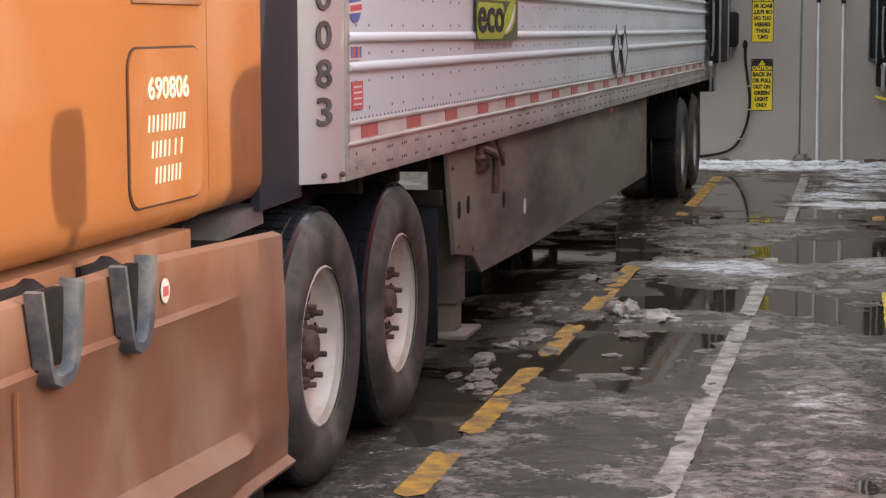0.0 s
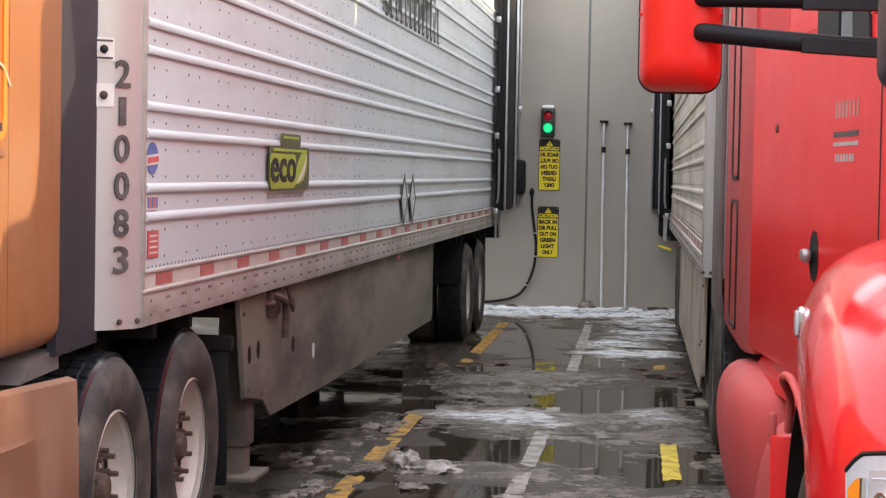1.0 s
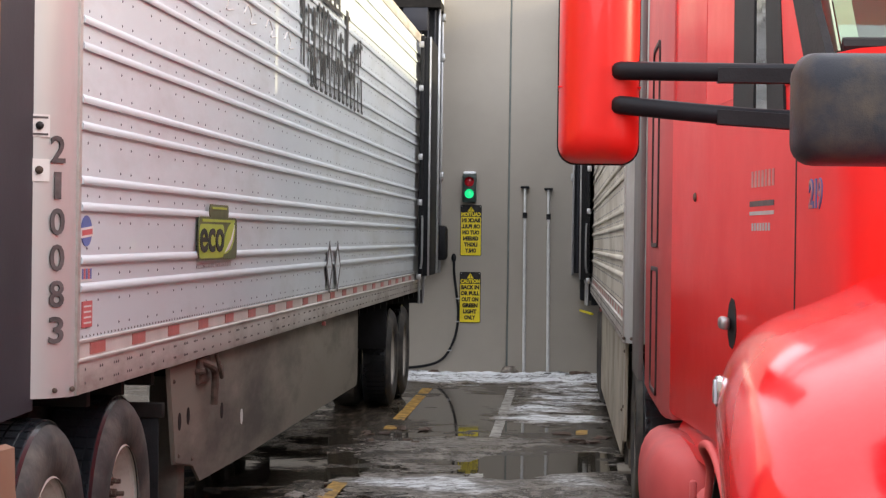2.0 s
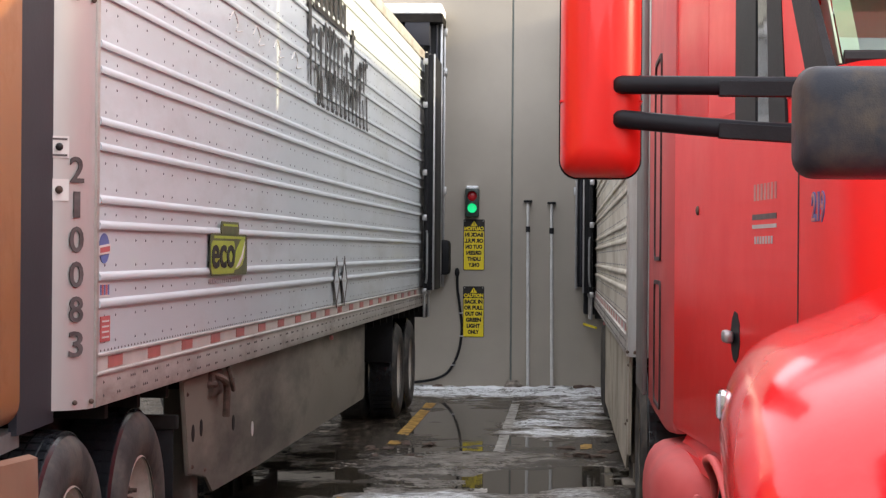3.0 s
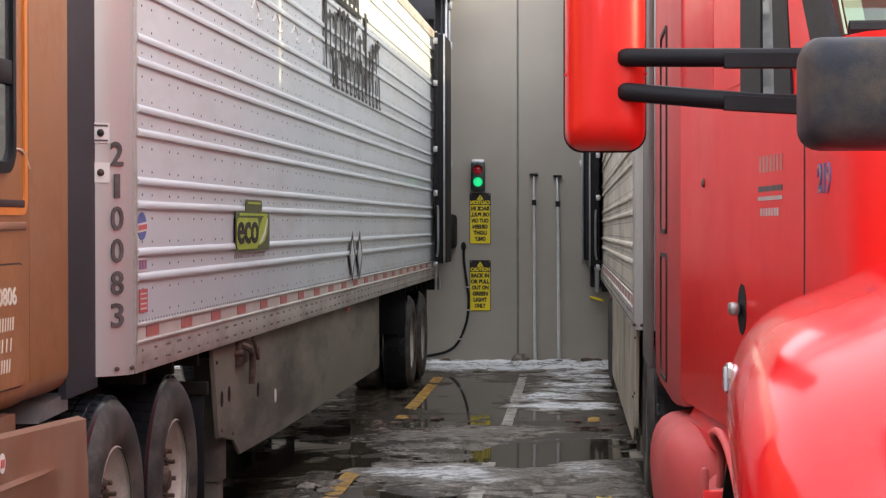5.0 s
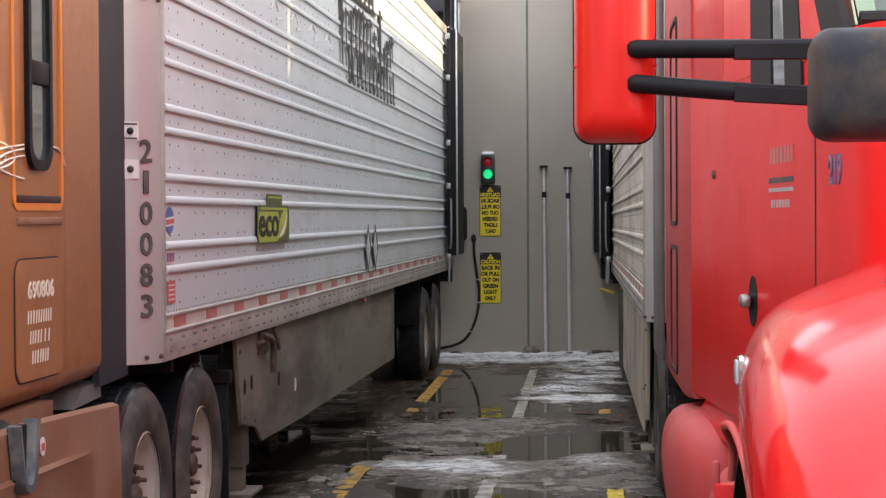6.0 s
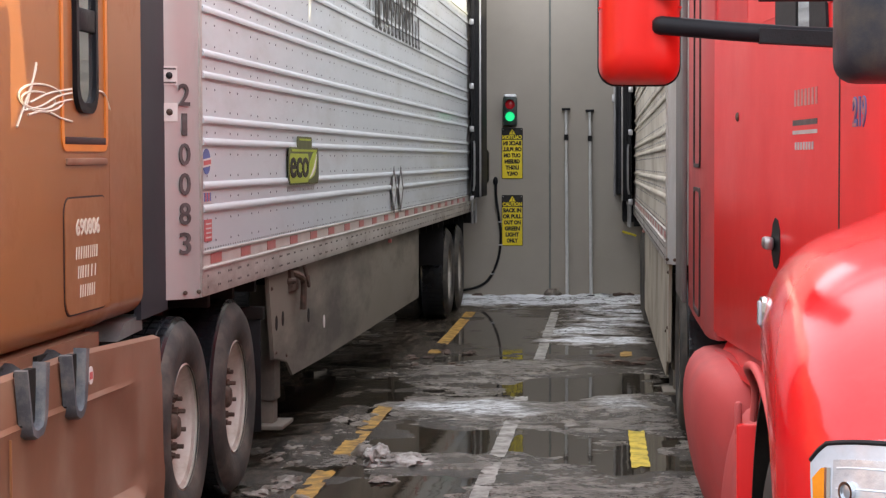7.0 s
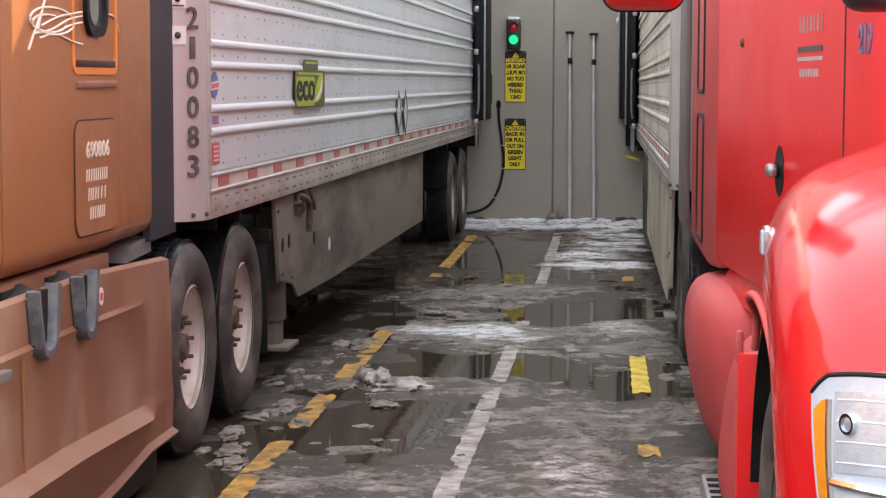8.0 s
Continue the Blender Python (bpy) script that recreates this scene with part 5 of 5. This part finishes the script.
part("cab_rear_pillar", tower(upper, 2.32, 3.4), "red", rt, smooth=50)
part("roof", tower(plan_of([(2.43, -0.1), (2.56, -1.5), (2.66, -2.3)]), 2.98, 3.45, 0.2), "red", rt, "red cab roof", smooth=50)
# added above the view; sized to keep sun off the brown truck and trailer
part("roof_fairing", loft([sym_ring([(2.50 + 0.05 * k, 3.30 - 0.07 * k), (2.47 + 0.05 * k, 3.36 - 0.06 * k), (2.50 + 0.05 * k, z - 0.10), (2.62 + 0.05 * k, z), (RX, z + 0.03)], y) for y, z, k in ((0.02, 4.02, 0), (-0.6, 3.98, 0.3), (-1.2, 3.86, 1.0), (-1.8, 3.70, 2.0), (-2.25, 3.56, 3.0), (-2.72, 3.34, 3.4))]), "red", rt, "unseen red roof fairing over the cab, shaped to block sun", smooth=50)
part("dashboard", box(RX - 0.88, -3.0, 2.05, RX + 0.88, -2.45, 2.36, 0.06), "dash", rt)
part("headliner", box(RX - 0.85, -2.3, 2.34, RX + 0.85, -0.95, 2.40), "interior", rt, smooth=0)
part("windscreen", prism([(-3.13, 2.36), (-2.33, 3.00), (-2.32, 2.985), (-3.115, 2.345)], "x", RX - 0.84, RX + 0.84), "pane", rt, "green-tinted windscreen").visible_shadow = False
part("inner_trim", prism([(-2.98, 2.36), (-2.30, 2.92), (-2.20, 2.92), (-2.78, 2.36)], "x", RX - 0.83, RX - 0.76), "interior", rt, "pale inner pillar trim")
part("seat", box(RX - 0.75, -1.7, 1.6, RX - 0.2, -1.45, 2.75, 0.1), "interior", rt)
part("windscreen_seal", tube([(RX - 0.84, -3.15, 2.355), (RX + 0.84, -3.15, 2.355)], 0.03, 8), "rubber", rt)


def red_side(X):
    def xbox(x0, y0, z0, x1, y1, z1, bev=0.0):
        a, b = sorted((X(x0), X(x1)))
        return box(a, y0, z0, b, y1, z1, bev)

    def slab(pts, thick, m, name, label="", parent=None, sm=30):
        """A thin plate through (x, y, z) corners, pushed outwards."""
        bm = bmesh.new()
        sgn = 1 if X(0) == 0 else -1
        lo = [bm.verts.new((X(x), y, z)) for x, y, z in pts]
        hi = [bm.verts.new((X(x) - sgn * thick, y, z)) for x, y, z in pts]
        bm.faces.new(lo)
        bm.faces.new(hi[::-1])
        for i in range(len(pts)):
            j = (i + 1) % len(pts)
            bm.faces.new((lo[i], hi[i], hi[j], lo[j]))
        bmesh.ops.recalc_face_normals(bm, faces=bm.faces)
        return part(name, bm, m, parent or rt, label, smooth=sm)

    def cab_x(y):
        pts = [(2.415, -0.02), (2.44, -0.25), (2.475, -0.7), (2.51, -1.15), (2.545, -1.55), (2.60, -2.05), (2.675, -2.70), (2.735, -3.22)]
        for (xa, ya), (xb, yb) in zip(pts, pts[1:]):
            if yb <= y <= ya:
                return xa + (xb - xa) * (ya - y) / (ya - yb)
        return pts[-1][0] if y < pts[-1][1] else pts[0][0]

    # pillars and glass of the door
    slab([(2.69, -2.78, 2.3), (2.735, -3.18, 2.3), (2.66, -2.36, 3.02), (2.63, -2.15, 3.02)], 0.02, "red", "windscreen_pillar", "red windscreen pillar")
    slab([(2.705, -2.90, 2.30), (2.738, -3.20, 2.30), (2.668, -2.40, 3.02), (2.652, -2.26, 3.02)], 0.026, "rubber", "pillar_seal")
    slab([(2.602, -2.05, 2.22), (2.629, -2.30, 2.22), (2.625, -2.26, 2.98), (2.598, -2.03, 2.98)], 0.006, "dark_glass", "door_window", "dark door window that mirrors the yard")
    slab([(2.561, -1.68, 2.20), (2.602, -2.06, 2.20), (2.600, -2.05, 3.0), (2.561, -1.68, 3.0)], 0.010, "rubber", "window_post", "black window post")
    slab([(2.628, -2.29, 2.20), (2.657, -2.55, 2.20), (2.640, -2.40, 3.0), (2.618, -2.20, 3.0)], 0.010, "rubber", "window_post")
    slab([(2.50, -1.03, 2.30), (2.556, -1.66, 2.30), (2.556, -1.66, 2.98), (2.50, -1.03, 2.98)], 0.004, "red", "side_panel")
    slab([(2.657, -2.55, 2.28), (2.70, -2.93, 2.28), (2.645, -2.42, 3.0), (2.635, -2.38, 3.0)], 0.006, "red", "quarter_panel")
    # door seams
    for y, z0, z1 in ((-2.70, 0.98, 2.31),):
        x = cab_x(y)
        slab([(x, y, z0), (cab_x(y - 0.014), y - 0.014, z0), (cab_x(y - 0.014), y - 0.014, z1), (x, y, z1)], 0.002, "seam" if y < -2 else "red_dusty", "door_seam")
    # handle in its dark recess
    x = cab_x(-1.63)
    slab([(cab_x(-1.68 + 0.085 * math.cos(q)), -1.68 + 0.085 * math.cos(q), 1.43 + 0.10 * math.sin(q)) for q in (0.2, 0.8, 1.4, 2.0, 2.6, 3.4, 4.0, 4.6, 5.2, 5.8)], 0.003, "rubber", "handle_recess")
    part("door_handle", xbox(x - 0.045, -1.72, 1.405, x - 0.005, -1.59, 1.455, 0.014), "steel", rt, "worn silver door handle")
    # small print, stripes and number on the door
    for z, m, h, y0, y1 in ((1.975, "tape_red", 0.06, -2.38, -1.98), (1.885, "ink_worn", 0.020, -2.38, -1.98), (1.850, "grey_ink", 0.014, -2.38, -1.98), (1.80, "grey_ink", 0.028, -2.32, -2.0)):
        n = 7 if h > 0.05 or abs(h - 0.028) < 1e-6 else 1
        for k in range(n):
            a = y0 + (y1 - y0) * k / n
            b = a + (y1 - y0) / n * (0.55 if n > 1 else 1)
            slab([(cab_x(a), a, z - h / 2), (cab_x(b), b, z - h / 2), (cab_x(b), b, z + h / 2), (cab_x(a), a, z + h / 2)], 0.002, m, "print_bar")
    x = cab_x(-3.0)
    sgn = X(0) == 0
    for word, m, out, w, h in (("219", "blue_ink", 0.004, 0.17, 0.10), ("219 thin", "tape_red", 0.0062, 0.158, 0.091)):
        lettering("digit", fit_letters(word, w, h, Matrix.Translation((X(x - out), -2.98, 1.90)) @ Matrix.Rotation(radians(-90 + 7 if sgn else 90 - 7), 4, "Z")), m, rt)
    bm = bmesh.new()
    bmesh.ops.create_uvsphere(bm, u_segments=12, v_segments=8, radius=0.02)
    for v in bm.verts:
        v.co = Vector((X(cab_x(-0.7)) + v.co.x * 0.5, -0.72 + v.co.y * 1.6, 1.94 + v.co.z))
    part("cap_screw", bm, "rust", rt)
    # fittings of the sleeper side: hatch outlines, trailing edge panel
    for y0, z0, y1, z1 in ((0.42, 0.98, 1.05, 1.62), (0.42, 1.72, 1.05, 2.75)):
        o, i = rrect(y0, z0, y1, z1, 0.06), rrect(y0 + 0.02, z0 + 0.02, y1 - 0.02, z1 - 0.02, 0.05)
        part("hatch_seal", ringed(o, i, "x", *sorted((X(2.366), X(2.38)))), "seam", rt, "dark hatch seal")
    part("edge_panel", xbox(2.345, 1.95, 0.95, 2.375, 2.87, 3.98, 0.01), "edge_grey", rt, "grey rubber edge panel")
    # side fairings, rounded, with a step at the bottom
    def bulge(y0, y1, x0, z0, z1, m, label, lean=0.0, foot=0.0):
        rings = []
        for k in range(11):
            q = k / 10
            y = y0 + (y1 - y0) * q
            e = 0.12 * abs(2 * q - 1) ** 3.5
            def at(z, push):
                w = (z - z0) / (z1 - z0)
                return x0 + e + push + lean * w - foot * (1 - w) ** 2.5
            top = z1 - e * 0.9
            rows = [(2.9, z0), (at(z0, 0.06), z0), (at(z0 + 0.03, 0.02), z0 + 0.03), (at(z0 + 0.16, 0.0), z0 + 0.16), (at(z0 + 0.34, 0.0), z0 + 0.34), (at(top - 0.24, 0.0), top - 0.24),
                    (at(top - 0.12, 0.018), top - 0.12), (at(top - 0.04, 0.06), top - 0.04), (at(top, 0.14), top), (2.9, top)]
            rings.append([(X(c), y, d) for c, d in rows])
        ob = part("side_fairing", loft(rings), m, rt, label, smooth=70)
        mod = ob.modifiers.new("soft", "SUBSURF")
        mod.levels = mod.render_levels = 1
        return ob
    bulge(-0.95, 0.85, 2.268, 0.12, 0.875, "red_dusty", "salt-dusted red side fairing", 0.0, -0.10)
    bulge(-2.35, -0.98, 2.345, 0.12, 0.80, "red_dusty", "salt-dusted red step fairing", 0.055, 0.02)
    part("step_plate", xbox(2.30, -2.2, 0.06, 2.75, -1.1, 0.14, 0.02), "steel", rt, "pale slotted step plate")
    for k in range(8):
        part("step_slot", xbox(2.32, -2.12 + 0.12 * k, 0.139, 2.60, -2.06 + 0.12 * k, 0.143), "under", rt, smooth=0)
    # fender, flap and lamps
    part("splash_flap", xbox(2.288, -3.49, 0.25, 2.62, -3.455, 0.965, 0.008), "red", rt, "red splash panel behind the front wheel")
    part("flap_bracket", xbox(2.283, -3.475, 0.93, 2.305, -3.44, 1.03, 0.010), "red_dusty", rt)
    # hood mirror
    hm = part("hood_mirror", loft([[(X(a), y, b) for a, b in rrect(2.418 + g, 1.915 + g, 2.70 - g, 2.175 - g, 0.05, 5)] for y, g in ((-4.90, 0.06), (-4.885, 0.025), (-4.85, 0.006), (-4.78, 0.0), (-4.70, 0.004))]), "mirror_back", rt, "scuffed dark grey hood mirror")
    part("mirror_glass", loft([[(X(a), y, b) for a, b in rrect(2.435, 1.93, 2.685, 2.16, 0.04, 5)] for y in (-4.702, -4.694)]), "chrome", hm)
    part("mirror_stem", tube(curve([(X(2.68), -4.78, 1.94), (X(2.80), -4.7, 1.80), (X(2.95), -4.6, 1.56)]), 0.022, 8), "black_plastic", hm)
    # main mirror on two arms
    mm = part("door_mirror", loft([[(X(a), y, b) for a, b in rrect(1.878 + g, 1.995 + g, 2.142 - g, 2.86 - g, 0.06 - 0.35 * g, 6)] for y, g in ((-3.03, 0.09), (-3.022, 0.06), (-3.005, 0.035), (-2.975, 0.014), (-2.93, 0.003), (-2.82, 0.0))]), "red_clean", rt, "glossy red door mirror housing", smooth=60)
    part("mirror_rim", loft([[(X(a), y, b) for a, b in rrect(1.874, 1.991, 2.146, 2.864, 0.062, 6)] for y in (-2.822, -2.79)]), "rubber", mm)
    part("mirror_glass", loft([[(X(a), y, b) for a, b in rrect(1.89, 2.01, 2.13, 2.845, 0.05, 6)] for y in (-2.792, -2.786)]), "chrome", mm)
    part("housing_seam", loft([[(X(a), y, b) for a, b in ((1.8765, 2.235), (2.1435, 2.235), (2.1435, 2.240), (1.8765, 2.240))] for y in (-2.965, -2.83)]), "red", mm)
    for z0, z1 in ((2.285, 2.275), (2.175, 2.125)):
        arm = part("mirror_arm", loft([[(X(x), y + b * k, z + a * k) for a, b in ((0.030, -0.006), (0.024, -0.020), (0.006, -0.027), (-0.012, -0.026), (-0.027, -0.016), (-0.030, 0.0), (-0.024, 0.02), (0.024, 0.02))] for x, y, z, k in ((2.048, -3.02, z0, 0.55), (2.056, -3.02, z0, 0.85), (2.075, -3.03, z0, 1.0), (2.3, -3.06, (z0 * 1.2 + z1) / 2.2, 1.0), (2.5, -3.08, (z0 * 0.4 + z1 * 1.6) / 2, 1.0), (2.72, -3.10, z1, 1.0))]), "black_plastic", mm, "black plastic mirror arm", smooth=60)
        part("arm_cover", loft([[(X(x), y + b, z + a) for a, b in ((0.012, -0.03), (0.016, 0.0), (0.012, 0.03), (-0.033, 0.03), (-0.036, 0.0), (-0.033, -0.03))] for x, y, z in ((2.38, -3.07, z0 * 0.45 + z1 * 0.55), (2.42, -3.075, z0 * 0.4 + z1 * 0.6), (2.72, -3.105, z1))]), "rubber", arm, smooth=60)


both(red_side)
# hood and fenders: sections from the cowl to the nose
# way along y, outermost x, heights of the lower edge, of the fender's shoulder, of the crown beside the crease and of the middle
HOOD = ((-3.28, 2.50, 1.30, 1.50, 1.635, 1.74), (-3.45, 2.385, 1.12, 1.515, 1.645, 1.74), (-3.70, 2.335, 1.15, 1.520, 1.640, 1.73), (-4.0, 2.312, 1.18, 1.505, 1.620, 1.71),
        (-4.35, 2.292, 1.15, 1.465, 1.580, 1.66), (-4.62, 2.280, 1.07, 1.410, 1.525, 1.60), (-4.80, 2.274, 0.95, 1.355, 1.470, 1.545), (-4.93, 2.276, 0.66, 1.300, 1.420, 1.49),
        (-5.06, 2.292, 0.52, 1.240, 1.360, 1.43), (-5.17, 2.345, 0.50, 1.195, 1.300, 1.37), (-5.31, 2.45, 0.50, 1.165, 1.235, 1.29), (-5.46, 2.58, 0.52, 1.10, 1.15, 1.19), (-5.60, 2.80, 0.55, 0.98, 1.02, 1.06))
rings = []
for y, xo, zb, zc, zi, zt in HOOD:
    w = min(1.0, (RX - xo) / 1.28)
    half = [(xo + 0.04 * w, zb), (xo + 0.004, zb + 0.018), (xo, zb + 0.45 * (zc - 0.14 - zb)), (xo + 0.012 * w, zc - 0.15), (xo + 0.055 * w, zc - 0.065), (xo + 0.135 * w, zc),
            (xo + 0.25 * w, zc + 0.33 * (zi - zc)), (xo + 0.36 * w, zc + 0.66 * (zi - zc)), (xo + 0.43 * w, zi), (xo + 0.55 * w, zi + 0.03), (xo + 0.80 * w, zi * 0.4 + zt * 0.6), (RX - 0.2 * w, zt - 0.006), (RX, zt)]
    rings.append(sym_ring(half, y))
hd = part("hood", loft(rings, caps=False, wrap=False), "red_hood", rt, "red hood with flared fenders", smooth=55)
mod = hd.modifiers.new("soft", "SUBSURF")
mod.levels = mod.render_levels = 2
part("nose", box(RX - 0.72, -5.66, 0.45, RX + 0.72, -5.40, 1.02, 0.06), "chrome", rt, "chrome grille")
part("front_bumper", box(2.45, -5.85, 0.28, 2 * RX - 2.45, -5.45, 0.58, 0.10), "chrome", rt, "chrome front bumper")
part("cowl", box(2.78, -3.3, 0.9, 2 * RX - 2.78, -3.0, 1.38), "under", rt)
part("engine_bay", box(2.95, -5.2, 0.6, 2 * RX - 2.95, -3.2, 1.2), "under", rt)


# the headlight follows the rounded corner of the fender: plan points from its outer end inwards
LAMP_PLAN = [(2.340, -5.128), (2.368, -5.176), (2.402, -5.225), (2.440, -5.276), (2.490, -5.330), (2.545, -5.390), (2.615, -5.458), (2.71, -5.528)]


def red_front(X):
    def lamp_at(u, v, out=0.0):
        """A point of the lens: u along it, v from its lower to its upper edge, out: proud of it."""
        f = u * (len(LAMP_PLAN) - 1)
        i = min(int(f), len(LAMP_PLAN) - 2)
        (xa, ya), (xb, yb) = LAMP_PLAN[i], LAMP_PLAN[i + 1]
        f -= i
        slant = 0.055 * (1 - v) ** 1.6 * (1 - u)
        bulge = 0.030 * math.sin(math.pi * min(1, max(0, v))) * math.sin(math.pi * min(1, max(0.04, u)))
        d = Vector((yb - ya, -(xb - xa))).normalized() * (out + bulge)
        x, y = xa + (xb - xa) * f + d.x + slant, ya + (yb - ya) * f + d.y - slant * 1.2
        z = (0.64 + 0.05 * u) * (1 - v) + (1.135 + 0.10 * u - 0.075 * u * u - 0.030 * max(0, 0.12 - u) / 0.12) * v
        return (X(x), y, z)

    def patch(u0, u1, v0, v1, out, depth, nu=10, nv=6):
        """A curved piece of the lamp between those edges."""
        bm = bmesh.new()
        g = [[[bm.verts.new(lamp_at(u0 + (u1 - u0) * i / nu, v0 + (v1 - v0) * j / nv, o)) for j in range(nv + 1)] for i in range(nu + 1)] for o in (out, out - depth)]
        for i in range(nu):
            for j in range(nv):
                for k in (0, 1):
                    bm.faces.new((g[k][i][j], g[k][i + 1][j], g[k][i + 1][j + 1], g[k][i][j + 1]))
        rim = [(i, 0) for i in range(nu)] + [(nu, j) for j in range(nv)] + [(i, nv) for i in range(nu, 0, -1)] + [(0, j) for j in range(nv, 0, -1)]
        for p, q in zip(rim, rim[1:] + rim[:1]):
            bm.faces.new((g[0][p[0]][p[1]], g[0][q[0]][q[1]], g[1][q[0]][q[1]], g[1][p[0]][p[1]]))
        bmesh.ops.recalc_face_normals(bm, faces=bm.faces)
        return bm

    lamp = part("headlight", patch(0, 1, 0, 1, 0.012, 0.10, 18, 12), "lens", rt, "large clear headlight unit", smooth=50)
    edge = [lamp_at(k / 14, 1, 0.010) for k in range(15)]
    part("headlight_seal", tube(edge, 0.006, 6), "rubber", lamp)
    part("headlight_edge", tube([lamp_at(0, k / 10, 0.006) for k in range(11)], 0.005, 6), "seam", lamp)
    part("turn_signal", patch(0.035, 0.15, 0.0, 0.90, 0.0175, 0.01, 6, 12), "amber", lamp, "amber turn signal", smooth=50)
    part("signal_divider", tube([lamp_at(0.17, k / 10, 0.014) for k in range(0, 10)], 0.008, 6), "chrome", lamp)
    part("upper_reflector", patch(0.21, 0.97, 0.60, 0.93, 0.0145, 0.006, 12, 6), "lamp_clear", lamp, "faceted upper reflector", smooth=50)
    for j in range(4):
        part("reflector_step", tube([lamp_at(0.24 + 0.072 * k, 0.64 + 0.085 * j, 0.0125) for k in range(11)], 0.0035, 6), "lens", lamp)
    part("lens_divider", tube([lamp_at(0.20 + 0.08 * k, 0.56 - 0.006 * k, 0.016) for k in range(10)], 0.009, 6), "chrome", lamp)
    part("lower_reflector", patch(0.24, 0.97, 0.10, 0.50, 0.0145, 0.006, 12, 6), "lamp_clear", lamp, smooth=50)
    for u, v, r in ((0.34, 0.80, 0.017), (0.45, 0.36, 0.044)):
        c = Vector(lamp_at(u, v, 0.020))
        side = (Vector(lamp_at(u + 0.05, v, 0.020)) - Vector(lamp_at(u - 0.05, v, 0.020))).normalized()
        turn = math.atan2(side.y, side.x)
        m = Matrix.Translation(c) @ Matrix.Rotation(turn, 4, "Z")
        bm = bmesh.new()
        bmesh.ops.create_uvsphere(bm, u_segments=20, v_segments=10, radius=r)
        for q in bm.verts:
            q.co.y *= 0.22
        bmesh.ops.transform(bm, verts=bm.verts, matrix=m)
        part("lamp_bowl", bm, "lamp_bowl", lamp)
        ro = [((r + 0.005) * math.cos(q * math.pi / 14), (r + 0.005) * math.sin(q * math.pi / 14)) for q in range(28)]
        ri = [(r * 0.96 * math.cos(q * math.pi / 14), r * 0.96 * math.sin(q * math.pi / 14)) for q in range(28)]
        bm = ringed(ro, ri, "y", -0.006, 0.012)
        bmesh.ops.transform(bm, verts=bm.verts, matrix=m)
        part("bezel", bm, "chrome", lamp, "bright lamp bezel")
    a, b = sorted((X(2.318), X(2.345)))
    ml = part("marker_lamp", box(a, -3.98, 1.285, b, -3.90, 1.375, 0.010), "chrome", rt, "small clear marker lamp with a chrome rim")
    a, b = sorted((X(2.312), X(2.322)))
    part("marker_lens", box(a, -3.968, 1.297, b, -3.912, 1.363, 0.004), "lens", ml)
    # rolled lip of the wheel arch, and the pale liner behind it
    lip = [(X(2.335 if y > -3.6 else 2.300), y, z) for y, z in ((-3.50, 0.98), (-3.56, 1.08), (-3.72, 1.155), (-4.0, 1.185), (-4.35, 1.155), (-4.62, 1.075), (-4.80, 0.95), (-4.90, 0.76), (-4.95, 0.58))]
    part("arch_lip", tube(curve(lip), 0.012, 8), "red_dusty", rt, "dusty lip of the wheel arch", smooth=60)
    part("arch_liner", loft([[(X(2.325), -4.2 + r * math.cos(q), 0.50 + r * math.sin(q)) for r in (0.66, 0.675)] + [(X(2.75), -4.2 + r * math.cos(q), 0.50 + r * math.sin(q)) for r in (0.675, 0.66)] for q in [radians(8 + 164 * k / 20) for k in range(21)]]), "under", rt, "dark wheel arch liner", smooth=60)


both(red_front)
for sgn, xx in ((-1, 2.35), (1, 2 * RX - 2.35)):
    wheel(rt, (xx, -4.2, 0.512), sgn, False)
    for yy in (3.45, 4.75):
        wheel(rt, (2.40 if sgn < 0 else 2 * RX - 2.40, yy, 0.512), sgn)
for yy in (3.45, 4.75):
    part("axle", tube([(2.7, yy, 0.51), (2 * RX - 2.7, yy, 0.51)], 0.08, 12), "under", rt)
part("chassis_rail", box(RX - 0.5, -4.8, 0.65, RX - 0.4, 5.4, 0.95), "under", rt)
part("chassis_rail", box(RX + 0.4, -4.8, 0.65, RX + 0.5, 5.4, 0.95), "under", rt)

red_trailer, _ = trailer("trailer", 12.9, "road-stained beige ribbed trailer parked behind the red tractor", 11.6, (8.9, 10.15), (0.62, 8.1, 0.24), (0.512, 0.512), "beige_panel", "beige_skirt")
red_trailer.location = (4.905, 3.18, 0)


# ---- what moves ----
def motions():
    rows = [(t, backing(s, side, turn)) for t, s, side, turn in BACKING]
    walk(bt, rows)
    walk(brown_trailer, [(t, backing(s, side, turn, TRAILER_HEADING, TRAILER_TILT)) for t, s, side, turn in BACKING])
    for w in tractor_wheels + trailer_wheels:
        x, y, z = w.location
        walk(w, [(t, pose(x, y, z, -math.degrees(s / TYRE_R))) for t, s, side, turn in BACKING])


motions()
